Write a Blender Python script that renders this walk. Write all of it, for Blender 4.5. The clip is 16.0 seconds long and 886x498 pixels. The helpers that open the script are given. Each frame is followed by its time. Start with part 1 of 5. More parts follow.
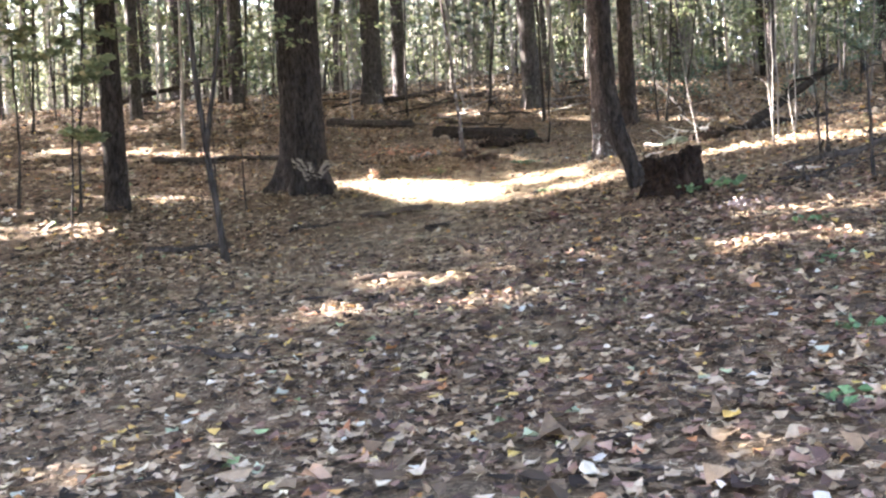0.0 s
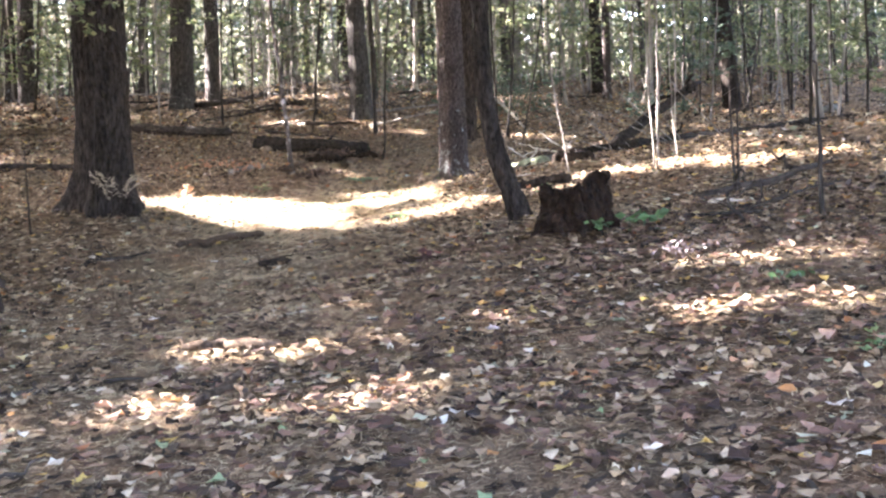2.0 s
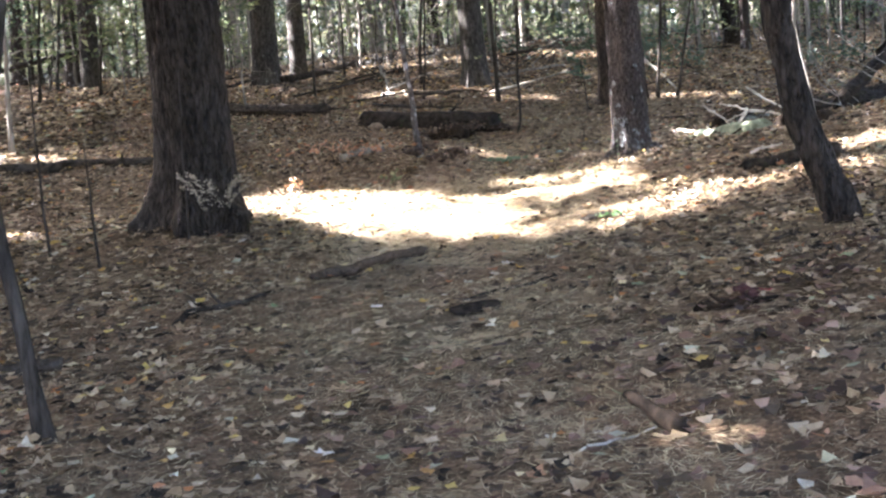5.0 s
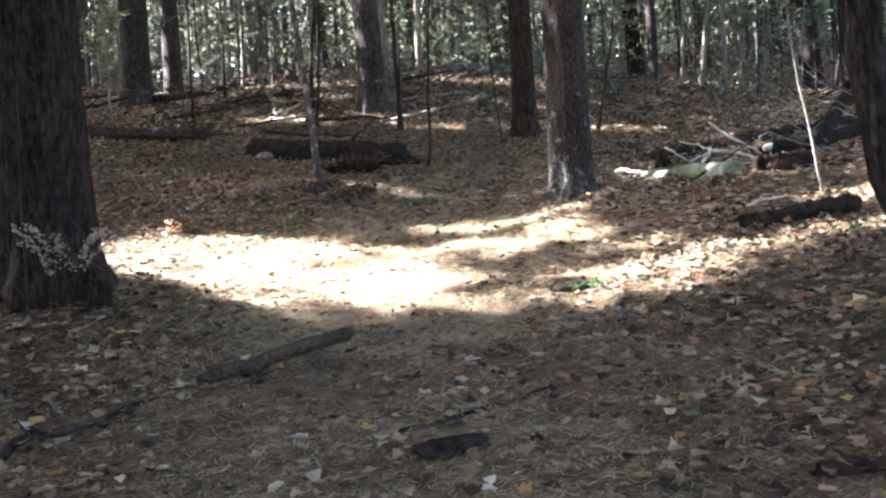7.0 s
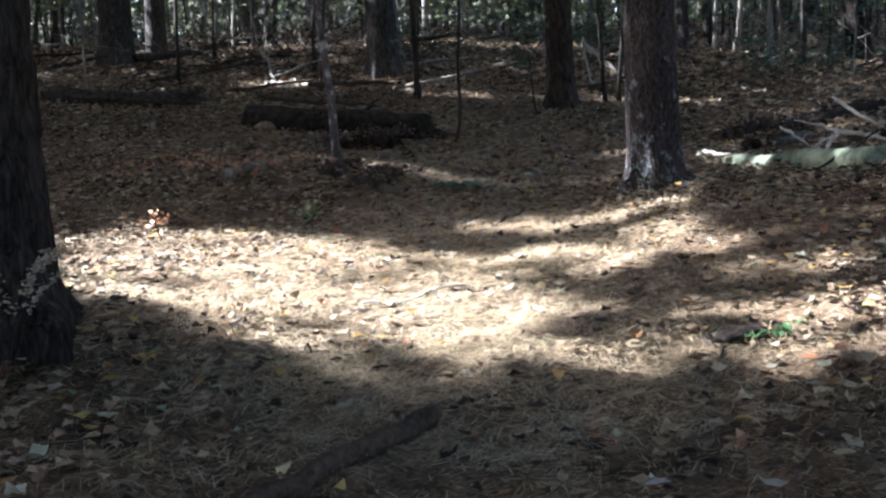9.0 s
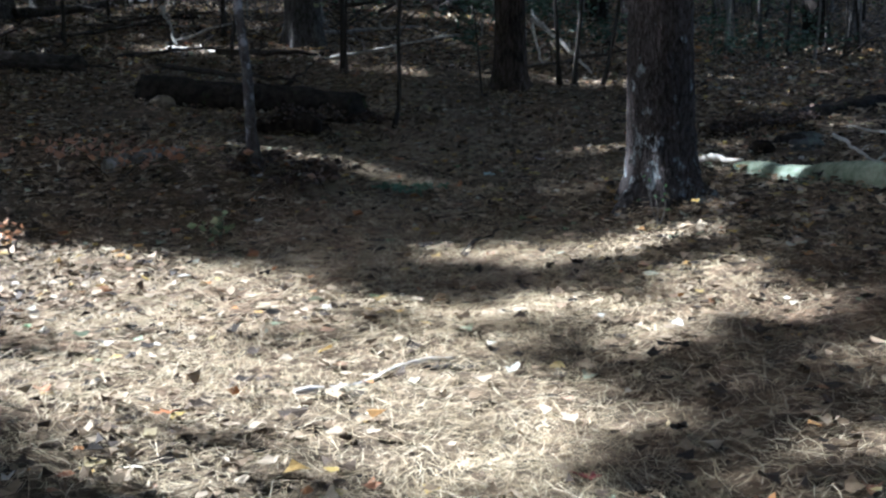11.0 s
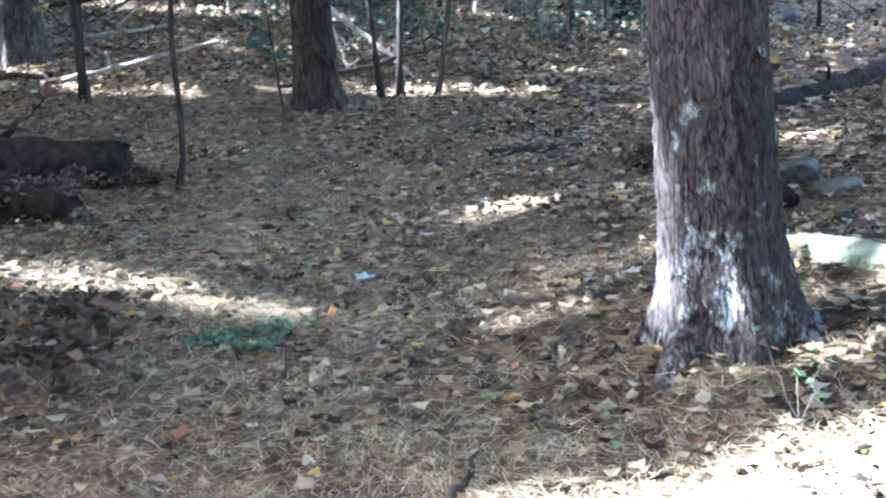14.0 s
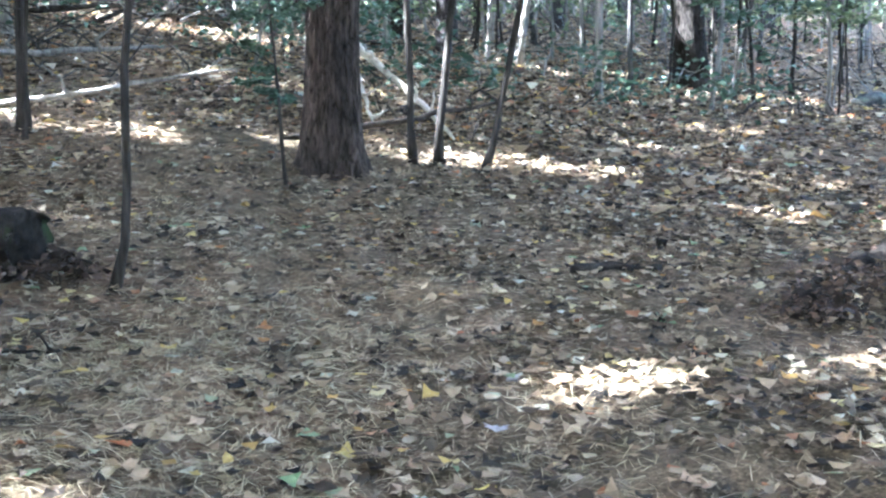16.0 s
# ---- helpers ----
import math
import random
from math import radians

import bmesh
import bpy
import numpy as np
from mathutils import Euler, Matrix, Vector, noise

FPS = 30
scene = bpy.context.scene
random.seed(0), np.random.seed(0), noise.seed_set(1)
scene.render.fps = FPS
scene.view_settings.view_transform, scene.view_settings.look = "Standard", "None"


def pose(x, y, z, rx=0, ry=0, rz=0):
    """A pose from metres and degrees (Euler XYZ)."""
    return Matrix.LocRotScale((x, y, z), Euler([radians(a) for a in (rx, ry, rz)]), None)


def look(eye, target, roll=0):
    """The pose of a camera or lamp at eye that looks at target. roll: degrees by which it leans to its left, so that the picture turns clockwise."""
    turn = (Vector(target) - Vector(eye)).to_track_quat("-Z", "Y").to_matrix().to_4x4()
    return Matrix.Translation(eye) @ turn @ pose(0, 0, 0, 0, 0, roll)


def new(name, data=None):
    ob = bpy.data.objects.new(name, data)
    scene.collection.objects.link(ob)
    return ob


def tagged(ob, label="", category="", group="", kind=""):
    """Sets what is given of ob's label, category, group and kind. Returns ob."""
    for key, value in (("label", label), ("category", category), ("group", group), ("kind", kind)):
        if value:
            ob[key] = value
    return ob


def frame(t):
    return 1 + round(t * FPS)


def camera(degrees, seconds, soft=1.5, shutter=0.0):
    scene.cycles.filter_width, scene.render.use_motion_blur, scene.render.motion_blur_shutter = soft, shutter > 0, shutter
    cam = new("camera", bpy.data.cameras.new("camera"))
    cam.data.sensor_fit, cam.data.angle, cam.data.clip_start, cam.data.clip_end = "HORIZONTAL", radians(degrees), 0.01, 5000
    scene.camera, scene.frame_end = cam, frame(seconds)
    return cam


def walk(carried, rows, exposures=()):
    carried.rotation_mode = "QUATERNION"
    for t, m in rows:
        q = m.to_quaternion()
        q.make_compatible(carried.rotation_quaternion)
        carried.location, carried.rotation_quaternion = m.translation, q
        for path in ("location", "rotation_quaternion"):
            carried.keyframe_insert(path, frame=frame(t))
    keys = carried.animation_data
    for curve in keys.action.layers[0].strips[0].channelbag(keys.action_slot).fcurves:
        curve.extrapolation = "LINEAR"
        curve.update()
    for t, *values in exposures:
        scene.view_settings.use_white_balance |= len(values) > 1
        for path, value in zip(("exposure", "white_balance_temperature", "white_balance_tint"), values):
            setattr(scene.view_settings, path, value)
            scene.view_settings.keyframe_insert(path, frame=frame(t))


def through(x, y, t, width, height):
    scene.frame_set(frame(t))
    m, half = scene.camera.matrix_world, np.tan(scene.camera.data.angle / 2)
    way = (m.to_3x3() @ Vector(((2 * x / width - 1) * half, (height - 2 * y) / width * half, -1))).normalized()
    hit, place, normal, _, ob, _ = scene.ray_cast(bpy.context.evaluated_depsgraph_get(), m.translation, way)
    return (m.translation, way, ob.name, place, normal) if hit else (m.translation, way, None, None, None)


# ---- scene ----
cam = camera(39.2, 16.0, soft=2.4)
METRES, EYE, TILT, LEAN, TURN = 22.1, 1.5, 5.5, -2.8, 0.0
ROWS = [
    (0.0, 0.0, 0.0, 0.0, -0.73, -7.18, 5.79),
    (0.5, -0.0047, 0.0313, 0.0019, -2.9, -5.29, 5.93),
    (1.0, -0.0052, 0.067, -0.0001, -4.98, -6.71, 7.77),
    (1.5, -0.0085, 0.0982, -0.0011, -6.93, -5.59, 5.97),
    (2.0, -0.0138, 0.1255, -0.0009, -9.58, -7.41, 3.83),
    (2.5, -0.0158, 0.1596, -0.0007, -9.55, -7.34, 6.76),
    (3.0, -0.0227, 0.1946, -0.0012, -9.17, -7.97, 6.71),
    (3.5, -0.0271, 0.2279, -0.0054, -7.78, -6.49, 5.27),
    (4.0, -0.0322, 0.2607, -0.0032, -4.16, -7.3, 6.35),
    (6.5, -0.0483, 0.4134, -0.0061, -12.22, -9.34, 6.6),
    (7.0, -0.0451, 0.439, -0.0026, -12.51, -8.04, 5.2),
    (7.5, -0.0502, 0.4681, -0.0024, -11.31, -6.73, 1.25),
    (8.0, -0.049, 0.4993, -0.0056, -11.11, -8.26, 2.83),
    (10.5, -0.0414, 0.6397, 0.0011, -16.02, -10.64, 3.94),
    (11.0, -0.0348, 0.6677, -0.0054, -17.42, -11.16, 1.9),
    (11.5, -0.0305, 0.7011, -0.0005, -19.64, -10.99, 2.31),
    (12.0, -0.0316, 0.7357, 0.0001, -22.56, -8.56, 4.25),
    (12.5, -0.0272, 0.7674, -0.0025, -23.17, -8.41, 2.77),
    (13.0, -0.0197, 0.7957, -0.0015, -24.6, -7.01, 3.78),
    (13.5, -0.0143, 0.8231, 0.001, -26.88, -9.39, 2.42),
    (14.0, -0.0008, 0.8508, -0.0007, -30.04, -12.8, 4.64),
    (14.5, 0.0116, 0.8795, -0.0022, -28.6, -10.63, 4.49),
    (15.0, 0.0235, 0.9108, -0.0, -28.94, -12.56, 4.34),
    (15.5, 0.0408, 0.9423, -0.001, -30.34, -12.26, 3.35),
    (16.0, 0.0498, 0.9695, -0.004, -29.2, -10.77, -0.5),
]
EXPOSURES = [(0.0, 5.77, 6080, 19), (2.0, 5.87, 6080, 22), (4.2, 5.62, 5820, 17), (6.5, 5.2, 5650, 17), (7.5, 4.68, 5450, 16), (8.2, 4.33, 5350, 16), (10.5, 3.15, 4850, 8), (11.5, 3.22, 4780, 8), (12.0, 3.92, 4720, 9),
             (12.5, 4.75, 4700, 10), (13.0, 5.57, 4700, 10), (13.5, 5.98, 4700, 9), (14.0, 5.8, 4720, 9), (14.5, 6.05, 4740, 8), (15.0, 6.2, 4780, 8), (15.5, 6.28, 4800, 7), (16.0, 6.3, 4830, 7)]
walk(cam, [(t, pose(0, 0, EYE, TILT, LEAN, TURN) @ pose(METRES * x, METRES * y, METRES * z, 90 + pitch, roll, yaw)) for t, x, y, z, yaw, pitch, roll in ROWS],
     exposures=EXPOSURES)
# ---------------------------------------------------------------- world and light
SUN_EL, SUN_WAY = 37.0, Vector((-0.92, 0.39, 0.0)).normalized()
el = radians(SUN_EL)
TO_SUN = Vector((SUN_WAY.x * math.cos(el), SUN_WAY.y * math.cos(el), math.sin(el)))
world = bpy.data.worlds.new("sky_world")
scene.world = world
world.use_nodes = True
wn = world.node_tree
wn.nodes.clear()
sky = wn.nodes.new("ShaderNodeTexSky")
sky.sky_type, sky.sun_disc = "NISHITA", False
sky.sun_elevation = el
sky.air_density, sky.dust_density, sky.ozone_density = 0.8, 4.0, 0.6
sky.sun_rotation = math.atan2(TO_SUN.x, TO_SUN.y)
back = wn.nodes.new("ShaderNodeBackground")
back.inputs["Strength"].default_value = 0.15
wout = wn.nodes.new("ShaderNodeOutputWorld")
wn.links.new(sky.outputs[0], back.inputs[0])
wn.links.new(back.outputs[0], wout.inputs[0])
sun = new("sun", bpy.data.lights.new("sun", "SUN"))
sun.data.energy, sun.data.angle, sun.data.color = 4.3, radians(0.7), (1.0, 0.93, 0.82)
sun.matrix_world = look(TO_SUN * 60, (0, 0, 0))

# ---------------------------------------------------------------- numbers
rng = np.random.default_rng(7)
TABLE = rng.random((256, 256))


def vnoise(x, y, seed=0):
    """Smooth value noise from 0 to 1."""
    x, y = np.asarray(x, float) + 17.3 * seed, np.asarray(y, float) - 9.1 * seed
    i, j = np.floor(x).astype(int), np.floor(y).astype(int)
    u, v = x - i, y - j
    u, v = u * u * (3 - 2 * u), v * v * (3 - 2 * v)
    a, b = TABLE[i % 256, j % 256], TABLE[(i + 1) % 256, j % 256]
    c, d = TABLE[i % 256, (j + 1) % 256], TABLE[(i + 1) % 256, (j + 1) % 256]
    return (a * (1 - u) + b * u) * (1 - v) + (c * (1 - u) + d * u) * v


def soft(v, w):
    return w * np.logaddexp(0, v / w)


def ease(v):
    v = np.clip(v, 0, 1)
    return v * v * (3 - 2 * v)


def slope(x, y):
    """The forest floor without its small bumps: a hillside that climbs ahead and to the right."""
    x, y = np.asarray(x, float), np.asarray(y, float)
    h = -0.009 + 0.0489 * 40 * np.tanh(x / 40) + 0.0964 * y + 0.0964 * soft(-y - 20, 6)
    h = h + 0.085 * soft(x - 1.3, 0.4) * (1 - 0.92 * ease((y - 19) / 7)) * (1 - ease((x - 10) / 20))
    start = 24 + np.where(x < 2, 0.4, 0.85) * (np.clip(x, -6, 14) - 2)
    h = h + 0.105 * soft(y - start, 0.8)
    h = h - 0.11 * np.exp(-((x - 0.25 * (y - 16)) / 1.6) ** 2) * ease((y - 9) / 4) * ease((31 - y) / 3)
    h = h + 0.16 * np.exp(-((x - 0.3) / 1.1) ** 2 - ((y - 24.3) / 1.3) ** 2)
    h = h + 0.12 * np.exp(-((x - 2.6) / 1.2) ** 2 - ((y - 13.2) / 1.8) ** 2)
    h = h + 0.06 * soft(-x - 1, 0.4) * ease((y - 14) / 4) * (1 - ease((-x - 10) / 20))
    h = h + 0.31 * np.exp(-((x + 2.0) / 1.1) ** 2 - ((y - 18.2) / 1.4) ** 2)
    h = h + 0.1 * np.exp(-((x - 0.72) / 0.33) ** 2 - ((y - 23.7) / 0.4) ** 2)
    return h - 0.19 * soft(y - 43.5 - 3.5 * ease((x + 6) / 10) - 0.3 * np.clip(x, -30, 30), 4)


def bumps(x, y):
    n = 0.07 * (vnoise(x * 0.9, y * 0.9, 1) - 0.5) + 0.045 * (vnoise(x * 2.6, y * 2.6, 2) - 0.5)
    return n + 0.03 * (vnoise(x * 7, y * 7, 3) - 0.5)


def floor_z(x, y):
    return slope(x, y) + bumps(x, y)


def gz(x, y):
    return float(floor_z(x, y))


# ---------------------------------------------------------------- mesh helpers
class Geo:
    """Gathers vertices and faces (arrays) for one mesh."""

    def __init__(self):
        self.v, self.f, self.n = [], [], 0

    def add(self, verts, faces):
        verts = np.asarray(verts, float).reshape(-1, 3)
        self.v.append(verts)
        for block in faces:
            self.f.append(np.asarray(block, int) + self.n)
        self.n += len(verts)
        return self

    def mesh(self, name, material, smooth=True):
        me = bpy.data.meshes.new(name)
        verts = np.concatenate(self.v)
        me.vertices.add(len(verts))
        me.vertices.foreach_set("co", verts.ravel().astype(np.float32))
        loops = np.concatenate([b.ravel() for b in self.f])
        sizes = np.concatenate([np.full(len(b), b.shape[1]) for b in self.f])
        me.loops.add(len(loops))
        me.loops.foreach_set("vertex_index", loops.astype(np.int32))
        me.polygons.add(len(sizes))
        me.polygons.foreach_set("loop_start", np.concatenate([[0], np.cumsum(sizes)[:-1]]).astype(np.int32))
        me.polygons.foreach_set("use_smooth", np.full(len(sizes), smooth))
        me.update(calc_edges=True)
        me.validate()
        me.materials.append(material)
        return me


def part(name, geo, material, parent=None, label="", smooth=True):
    ob = new(name, geo.mesh(name, material, smooth) if isinstance(geo, Geo) else geo)
    if parent is not None:
        ob.parent = parent
    if label:
        ob["label"] = label
    return ob


def tube(geo, pts, radii, seg=8, cap=True, wob=0.0, seed=0, jag=0.0):
    """A tube along a line of points, with a radius at each; wob roughens it."""
    pts, radii = np.asarray(pts, float), np.asarray(radii, float)
    n = len(pts)
    way = np.gradient(pts, axis=0)
    way /= np.linalg.norm(way, axis=1)[:, None] + 1e-9
    ref = np.where(np.abs(way[:, 2:3]) > 0.8, [[1.0, 0, 0]], [[0, 0, 1.0]])
    a = np.cross(way, ref)
    a /= np.linalg.norm(a, axis=1)[:, None]
    b = np.cross(way, a)
    th = np.linspace(0, 2 * np.pi, seg, endpoint=False)
    r = radii[:, None] * np.ones(seg)
    if wob:
        r = r * (1 + wob * (vnoise(np.cos(th)[None] * 2 + np.arange(n)[:, None] * 0.7, np.sin(th)[None] * 2 + np.arange(n)[:, None] * 0.3, seed) - 0.5) * 2)
        r = r * (1 + 0.6 * wob * (vnoise(np.cos(th)[None] * 6 + np.arange(n)[:, None] * 2.1, np.sin(th)[None] * 6 + np.arange(n)[:, None] * 1.3, seed + 3) - 0.5) * 2)
    v = pts[:, None] + r[..., None] * (np.cos(th)[None, :, None] * a[:, None] + np.sin(th)[None, :, None] * b[:, None])
    if jag:
        bite = vnoise(np.cos(th) * 5, np.sin(th) * 5, seed + 7) - 0.3
        for q, sign in ((0, -1), (1, -1), (n - 2, 1), (n - 1, 1)):
            v[q] += sign * jag * bite[:, None] * way[q][None]
    i = np.arange(n - 1)[:, None] * seg
    j = np.arange(seg)[None]
    k = (j + 1) % seg
    quads = np.stack([i + j, i + k, i + k + seg, i + j + seg], -1).reshape(-1, 4)
    faces = [quads]
    if cap:
        faces += [np.arange(seg)[None, ::-1], (np.arange(seg) + (n - 1) * seg)[None]]
    return geo.add(v, faces)


def bend(a, b, sag=0.0, n=7, wig=0.0, seed=0):
    """A line from a to b with a sag and a wiggle."""
    s = np.linspace(0, 1, n)[:, None]
    p = np.asarray(a, float) * (1 - s) + np.asarray(b, float) * s
    r = np.random.default_rng(seed)
    w = np.cumsum(r.normal(0, wig, (n, 3)), 0)
    w -= s * w[-1] + (1 - s) * w[0]
    return p + w + np.array([0, 0, 1.0]) * sag * 4 * s * (1 - s)


# ---------------------------------------------------------------- materials
def nodes_of(name):
    m = bpy.data.materials.new(name)
    m.use_nodes = True
    t = m.node_tree
    return m, t, t.nodes["Principled BSDF"], t.links


def ramp_node(t, stops, fac, mode="LINEAR"):
    r = t.nodes.new("ShaderNodeValToRGB")
    r.color_ramp.interpolation = mode
    while len(r.color_ramp.elements) < len(stops):
        r.color_ramp.elements.new(0.5)
    for e, (p, c) in zip(r.color_ramp.elements, stops):
        e.position, e.color = p, (*c, 1)
    t.links.new(fac, r.inputs[0])
    return r.outputs[0]


def noise_node(t, scale, detail=4, stretch=(1, 1, 1), rough=0.6, source="Object"):
    c = t.nodes.new("ShaderNodeTexCoord")
    mp = t.nodes.new("ShaderNodeMapping")
    mp.inputs["Scale"].default_value = stretch
    n = t.nodes.new("ShaderNodeTexNoise")
    n.inputs["Scale"].default_value, n.inputs["Detail"].default_value, n.inputs["Roughness"].default_value = scale, detail, rough
    t.links.new(c.outputs[source], mp.inputs[0])
    t.links.new(mp.outputs[0], n.inputs[0])
    return n.outputs[0]


def mixed(t, fac, a, b, mode="MIX"):
    m = t.nodes.new("ShaderNodeMix")
    m.data_type, m.blend_type = "RGBA", mode
    for k, v in ((0, fac), (6, a), (7, b)):
        if isinstance(v, (int, float)):
            m.inputs[k].default_value = v
        elif isinstance(v, tuple):
            m.inputs[k].default_value = (*v, 1)
        else:
            t.links.new(v, m.inputs[k])
    return m.outputs[2]


def bumped(t, bsdf, height, strength, distance):
    b = t.nodes.new("ShaderNodeBump")
    b.inputs["Strength"].default_value, b.inputs["Distance"].default_value = strength, distance
    t.links.new(height, b.inputs["Height"])
    t.links.new(b.outputs[0], bsdf.inputs["Normal"])


def bark(name, dark, light, lichen=None, scale=14, amount=0.55, stretch=0.16, depth=0.02, plates=0.0, long=0.25, foot=0.0):
    """Bark or wood: ridged grain, plates parted by dark furrows, broad tone and lichen spots."""
    m, t, p, l = nodes_of(name)
    ridge = noise_node(t, scale, 5, (1, 1, stretch), 0.65)
    broad = noise_node(t, 1.7, 3)
    col = ramp_node(t, [(0.32, dark), (0.62, light)], ridge)
    height = ridge
    if plates:
        c = t.nodes.new("ShaderNodeTexCoord")
        warp = t.nodes.new("ShaderNodeTexNoise")
        warp.inputs["Scale"].default_value = 9
        warp.inputs["Detail"].default_value = 4
        l.new(c.outputs["Object"], warp.inputs[0])
        both = t.nodes.new("ShaderNodeVectorMath")
        both.operation = "MULTIPLY_ADD"
        both.inputs[1].default_value = (0.055, 0.055, 0.14)
        l.new(warp.outputs["Color"], both.inputs[0])
        l.new(c.outputs["Object"], both.inputs[2])
        mp = t.nodes.new("ShaderNodeMapping")
        mp.inputs["Scale"].default_value = (1, 1, long)
        l.new(both.outputs[0], mp.inputs[0])
        vor = t.nodes.new("ShaderNodeTexVoronoi")
        vor.feature = "DISTANCE_TO_EDGE"
        vor.inputs["Scale"].default_value = plates
        l.new(mp.outputs[0], vor.inputs["Vector"])
        wear = t.nodes.new("ShaderNodeMath")
        wear.operation = "MULTIPLY_ADD"
        wear.inputs[1].default_value = 0.45
        l.new(noise_node(t, 30, 3, (1, 1, 0.5)), wear.inputs[0])
        l.new(vor.outputs["Distance"], wear.inputs[2])
        gap = ramp_node(t, [(0.16, (0.08, 0.08, 0.08)), (0.29, (0.75, 0.75, 0.75)), (0.5, (1, 1, 1))], wear.outputs[0])
        cells = t.nodes.new("ShaderNodeTexVoronoi")
        cells.inputs["Scale"].default_value = plates
        l.new(mp.outputs[0], cells.inputs["Vector"])
        flake = ramp_node(t, [(0.1, (0.78, 0.77, 0.77)), (0.9, (1.2, 1.18, 1.17))], cells.outputs["Color"])
        col = mixed(t, 1.0, col, flake, "MULTIPLY")
        col = mixed(t, gap, tuple(0.4 * v for v in dark), col)
        height = mixed(t, 0.35, gap, ridge)
    tone = ramp_node(t, [(0.3, (0.6, 0.6, 0.6)), (0.75, (1.1, 1.05, 1.0))], broad)
    col = mixed(t, 1.0, col, tone, "MULTIPLY")
    if lichen:
        patch = noise_node(t, 9, 6, (1, 1, 0.7), 0.7)
        if foot:  # lichen grows thickest near the ground
            c = t.nodes.new("ShaderNodeTexCoord")
            xyz = t.nodes.new("ShaderNodeSeparateXYZ")
            l.new(c.outputs["Object"], xyz.inputs[0])
            span = t.nodes.new("ShaderNodeMapRange")
            span.inputs["From Min"].default_value, span.inputs["From Max"].default_value = 0.25, 1.3
            span.inputs["To Min"].default_value, span.inputs["To Max"].default_value = foot, 0.0
            l.new(xyz.outputs["Z"], span.inputs["Value"])
            more = t.nodes.new("ShaderNodeMath")
            l.new(patch, more.inputs[0])
            l.new(span.outputs[0], more.inputs[1])
            patch = more.outputs[0]
        spots = ramp_node(t, [(amount, (0, 0, 0)), (amount + 0.08, (1, 1, 1))], patch)
        if plates:
            spots = mixed(t, 1.0, spots, gap, "MULTIPLY")
        col = mixed(t, spots, col, lichen)
    l.new(col, p.inputs["Base Color"])
    p.inputs["Roughness"].default_value = 0.92
    p.inputs["Specular IOR Level"].default_value = 0.05
    bumped(t, p, height, 0.9, depth)
    return m


def litter(name, stops, rough=0.75, through=0.0, sheen=0.3, single=False):
    """Leaves: a colour for each loose leaf, blotched, and lit through a little."""
    m, t, p, l = nodes_of(name)
    g = t.nodes.new("ShaderNodeObjectInfo" if single else "ShaderNodeNewGeometry")
    col = ramp_node(t, stops, g.outputs["Random" if single else "Random Per Island"])
    spot = ramp_node(t, [(0.3, (0.72, 0.7, 0.68)), (0.7, (1.08, 1.06, 1.04))], noise_node(t, 35, 3))
    col = mixed(t, 1.0, col, spot, "MULTIPLY")
    l.new(col, p.inputs["Base Color"])
    p.inputs["Roughness"].default_value = rough
    p.inputs["Specular IOR Level"].default_value = sheen
    if through:
        tr = t.nodes.new("ShaderNodeBsdfTranslucent")
        l.new(col, tr.inputs[0])
        mx = t.nodes.new("ShaderNodeMixShader")
        mx.inputs[0].default_value = through
        l.new(p.outputs[0], mx.inputs[1])
        l.new(tr.outputs[0], mx.inputs[2])
        l.new(mx.outputs[0], t.nodes["Material Output"].inputs[0])
    return m


def soil(name):
    m, t, p, l = nodes_of(name)
    fine = noise_node(t, 42, 6, (1, 1, 1), 0.75)
    mid = noise_node(t, 7, 4)
    broad = noise_node(t, 0.35, 3)
    col = ramp_node(t, [(0.3, (0.022, 0.017, 0.013)), (0.5, (0.12, 0.092, 0.065)), (0.64, (0.255, 0.2, 0.145)), (0.8, (0.4, 0.33, 0.255))], fine)
    tone = ramp_node(t, [(0.34, (0.42, 0.4, 0.37)), (0.66, (1.15, 1.08, 1.0))], mid)
    col = mixed(t, 1.0, col, tone, "MULTIPLY")
    tone = ramp_node(t, [(0.35, (1.05, 0.95, 0.88)), (0.65, (0.9, 0.92, 0.86))], broad)
    col = mixed(t, 1.0, col, tone, "MULTIPLY")
    l.new(col, p.inputs["Base Color"])
    p.inputs["Roughness"].default_value = 0.95
    p.inputs["Specular IOR Level"].default_value = 0.1
    bumped(t, p, fine, 0.8, 0.02)
    return m


M_SOIL = soil("forest_soil")
M_BARK_DARK = bark("furrowed_dark_bark", (0.01, 0.009, 0.008), (0.052, 0.045, 0.04), (0.1, 0.096, 0.088), 22, 0.7, 0.3, 0.03, 34, 0.18)
M_BARK_OAK = bark("plated_grey_brown_bark", (0.024, 0.02, 0.019), (0.095, 0.083, 0.08), (0.23, 0.25, 0.255), 44, 0.64, 0.45, 0.024, 46, 0.2, foot=0.09)
M_BARK_BROWN = bark("fissured_brown_bark", (0.017, 0.014, 0.012), (0.085, 0.068, 0.058), (0.13, 0.13, 0.115), 24, 0.7, 0.3, 0.03, 30, 0.14)
M_BARK_GREY = bark("grey_bark", (0.027, 0.026, 0.025), (0.105, 0.1, 0.094), (0.22, 0.23, 0.215), 18, 0.64, 0.4, 0.015, 34, 0.22)
M_BARK_MOTTLED = bark("mottled_grey_bark", (0.03, 0.027, 0.026), (0.11, 0.1, 0.097), (0.23, 0.225, 0.235), 22, 0.54, 0.6, 0.008)
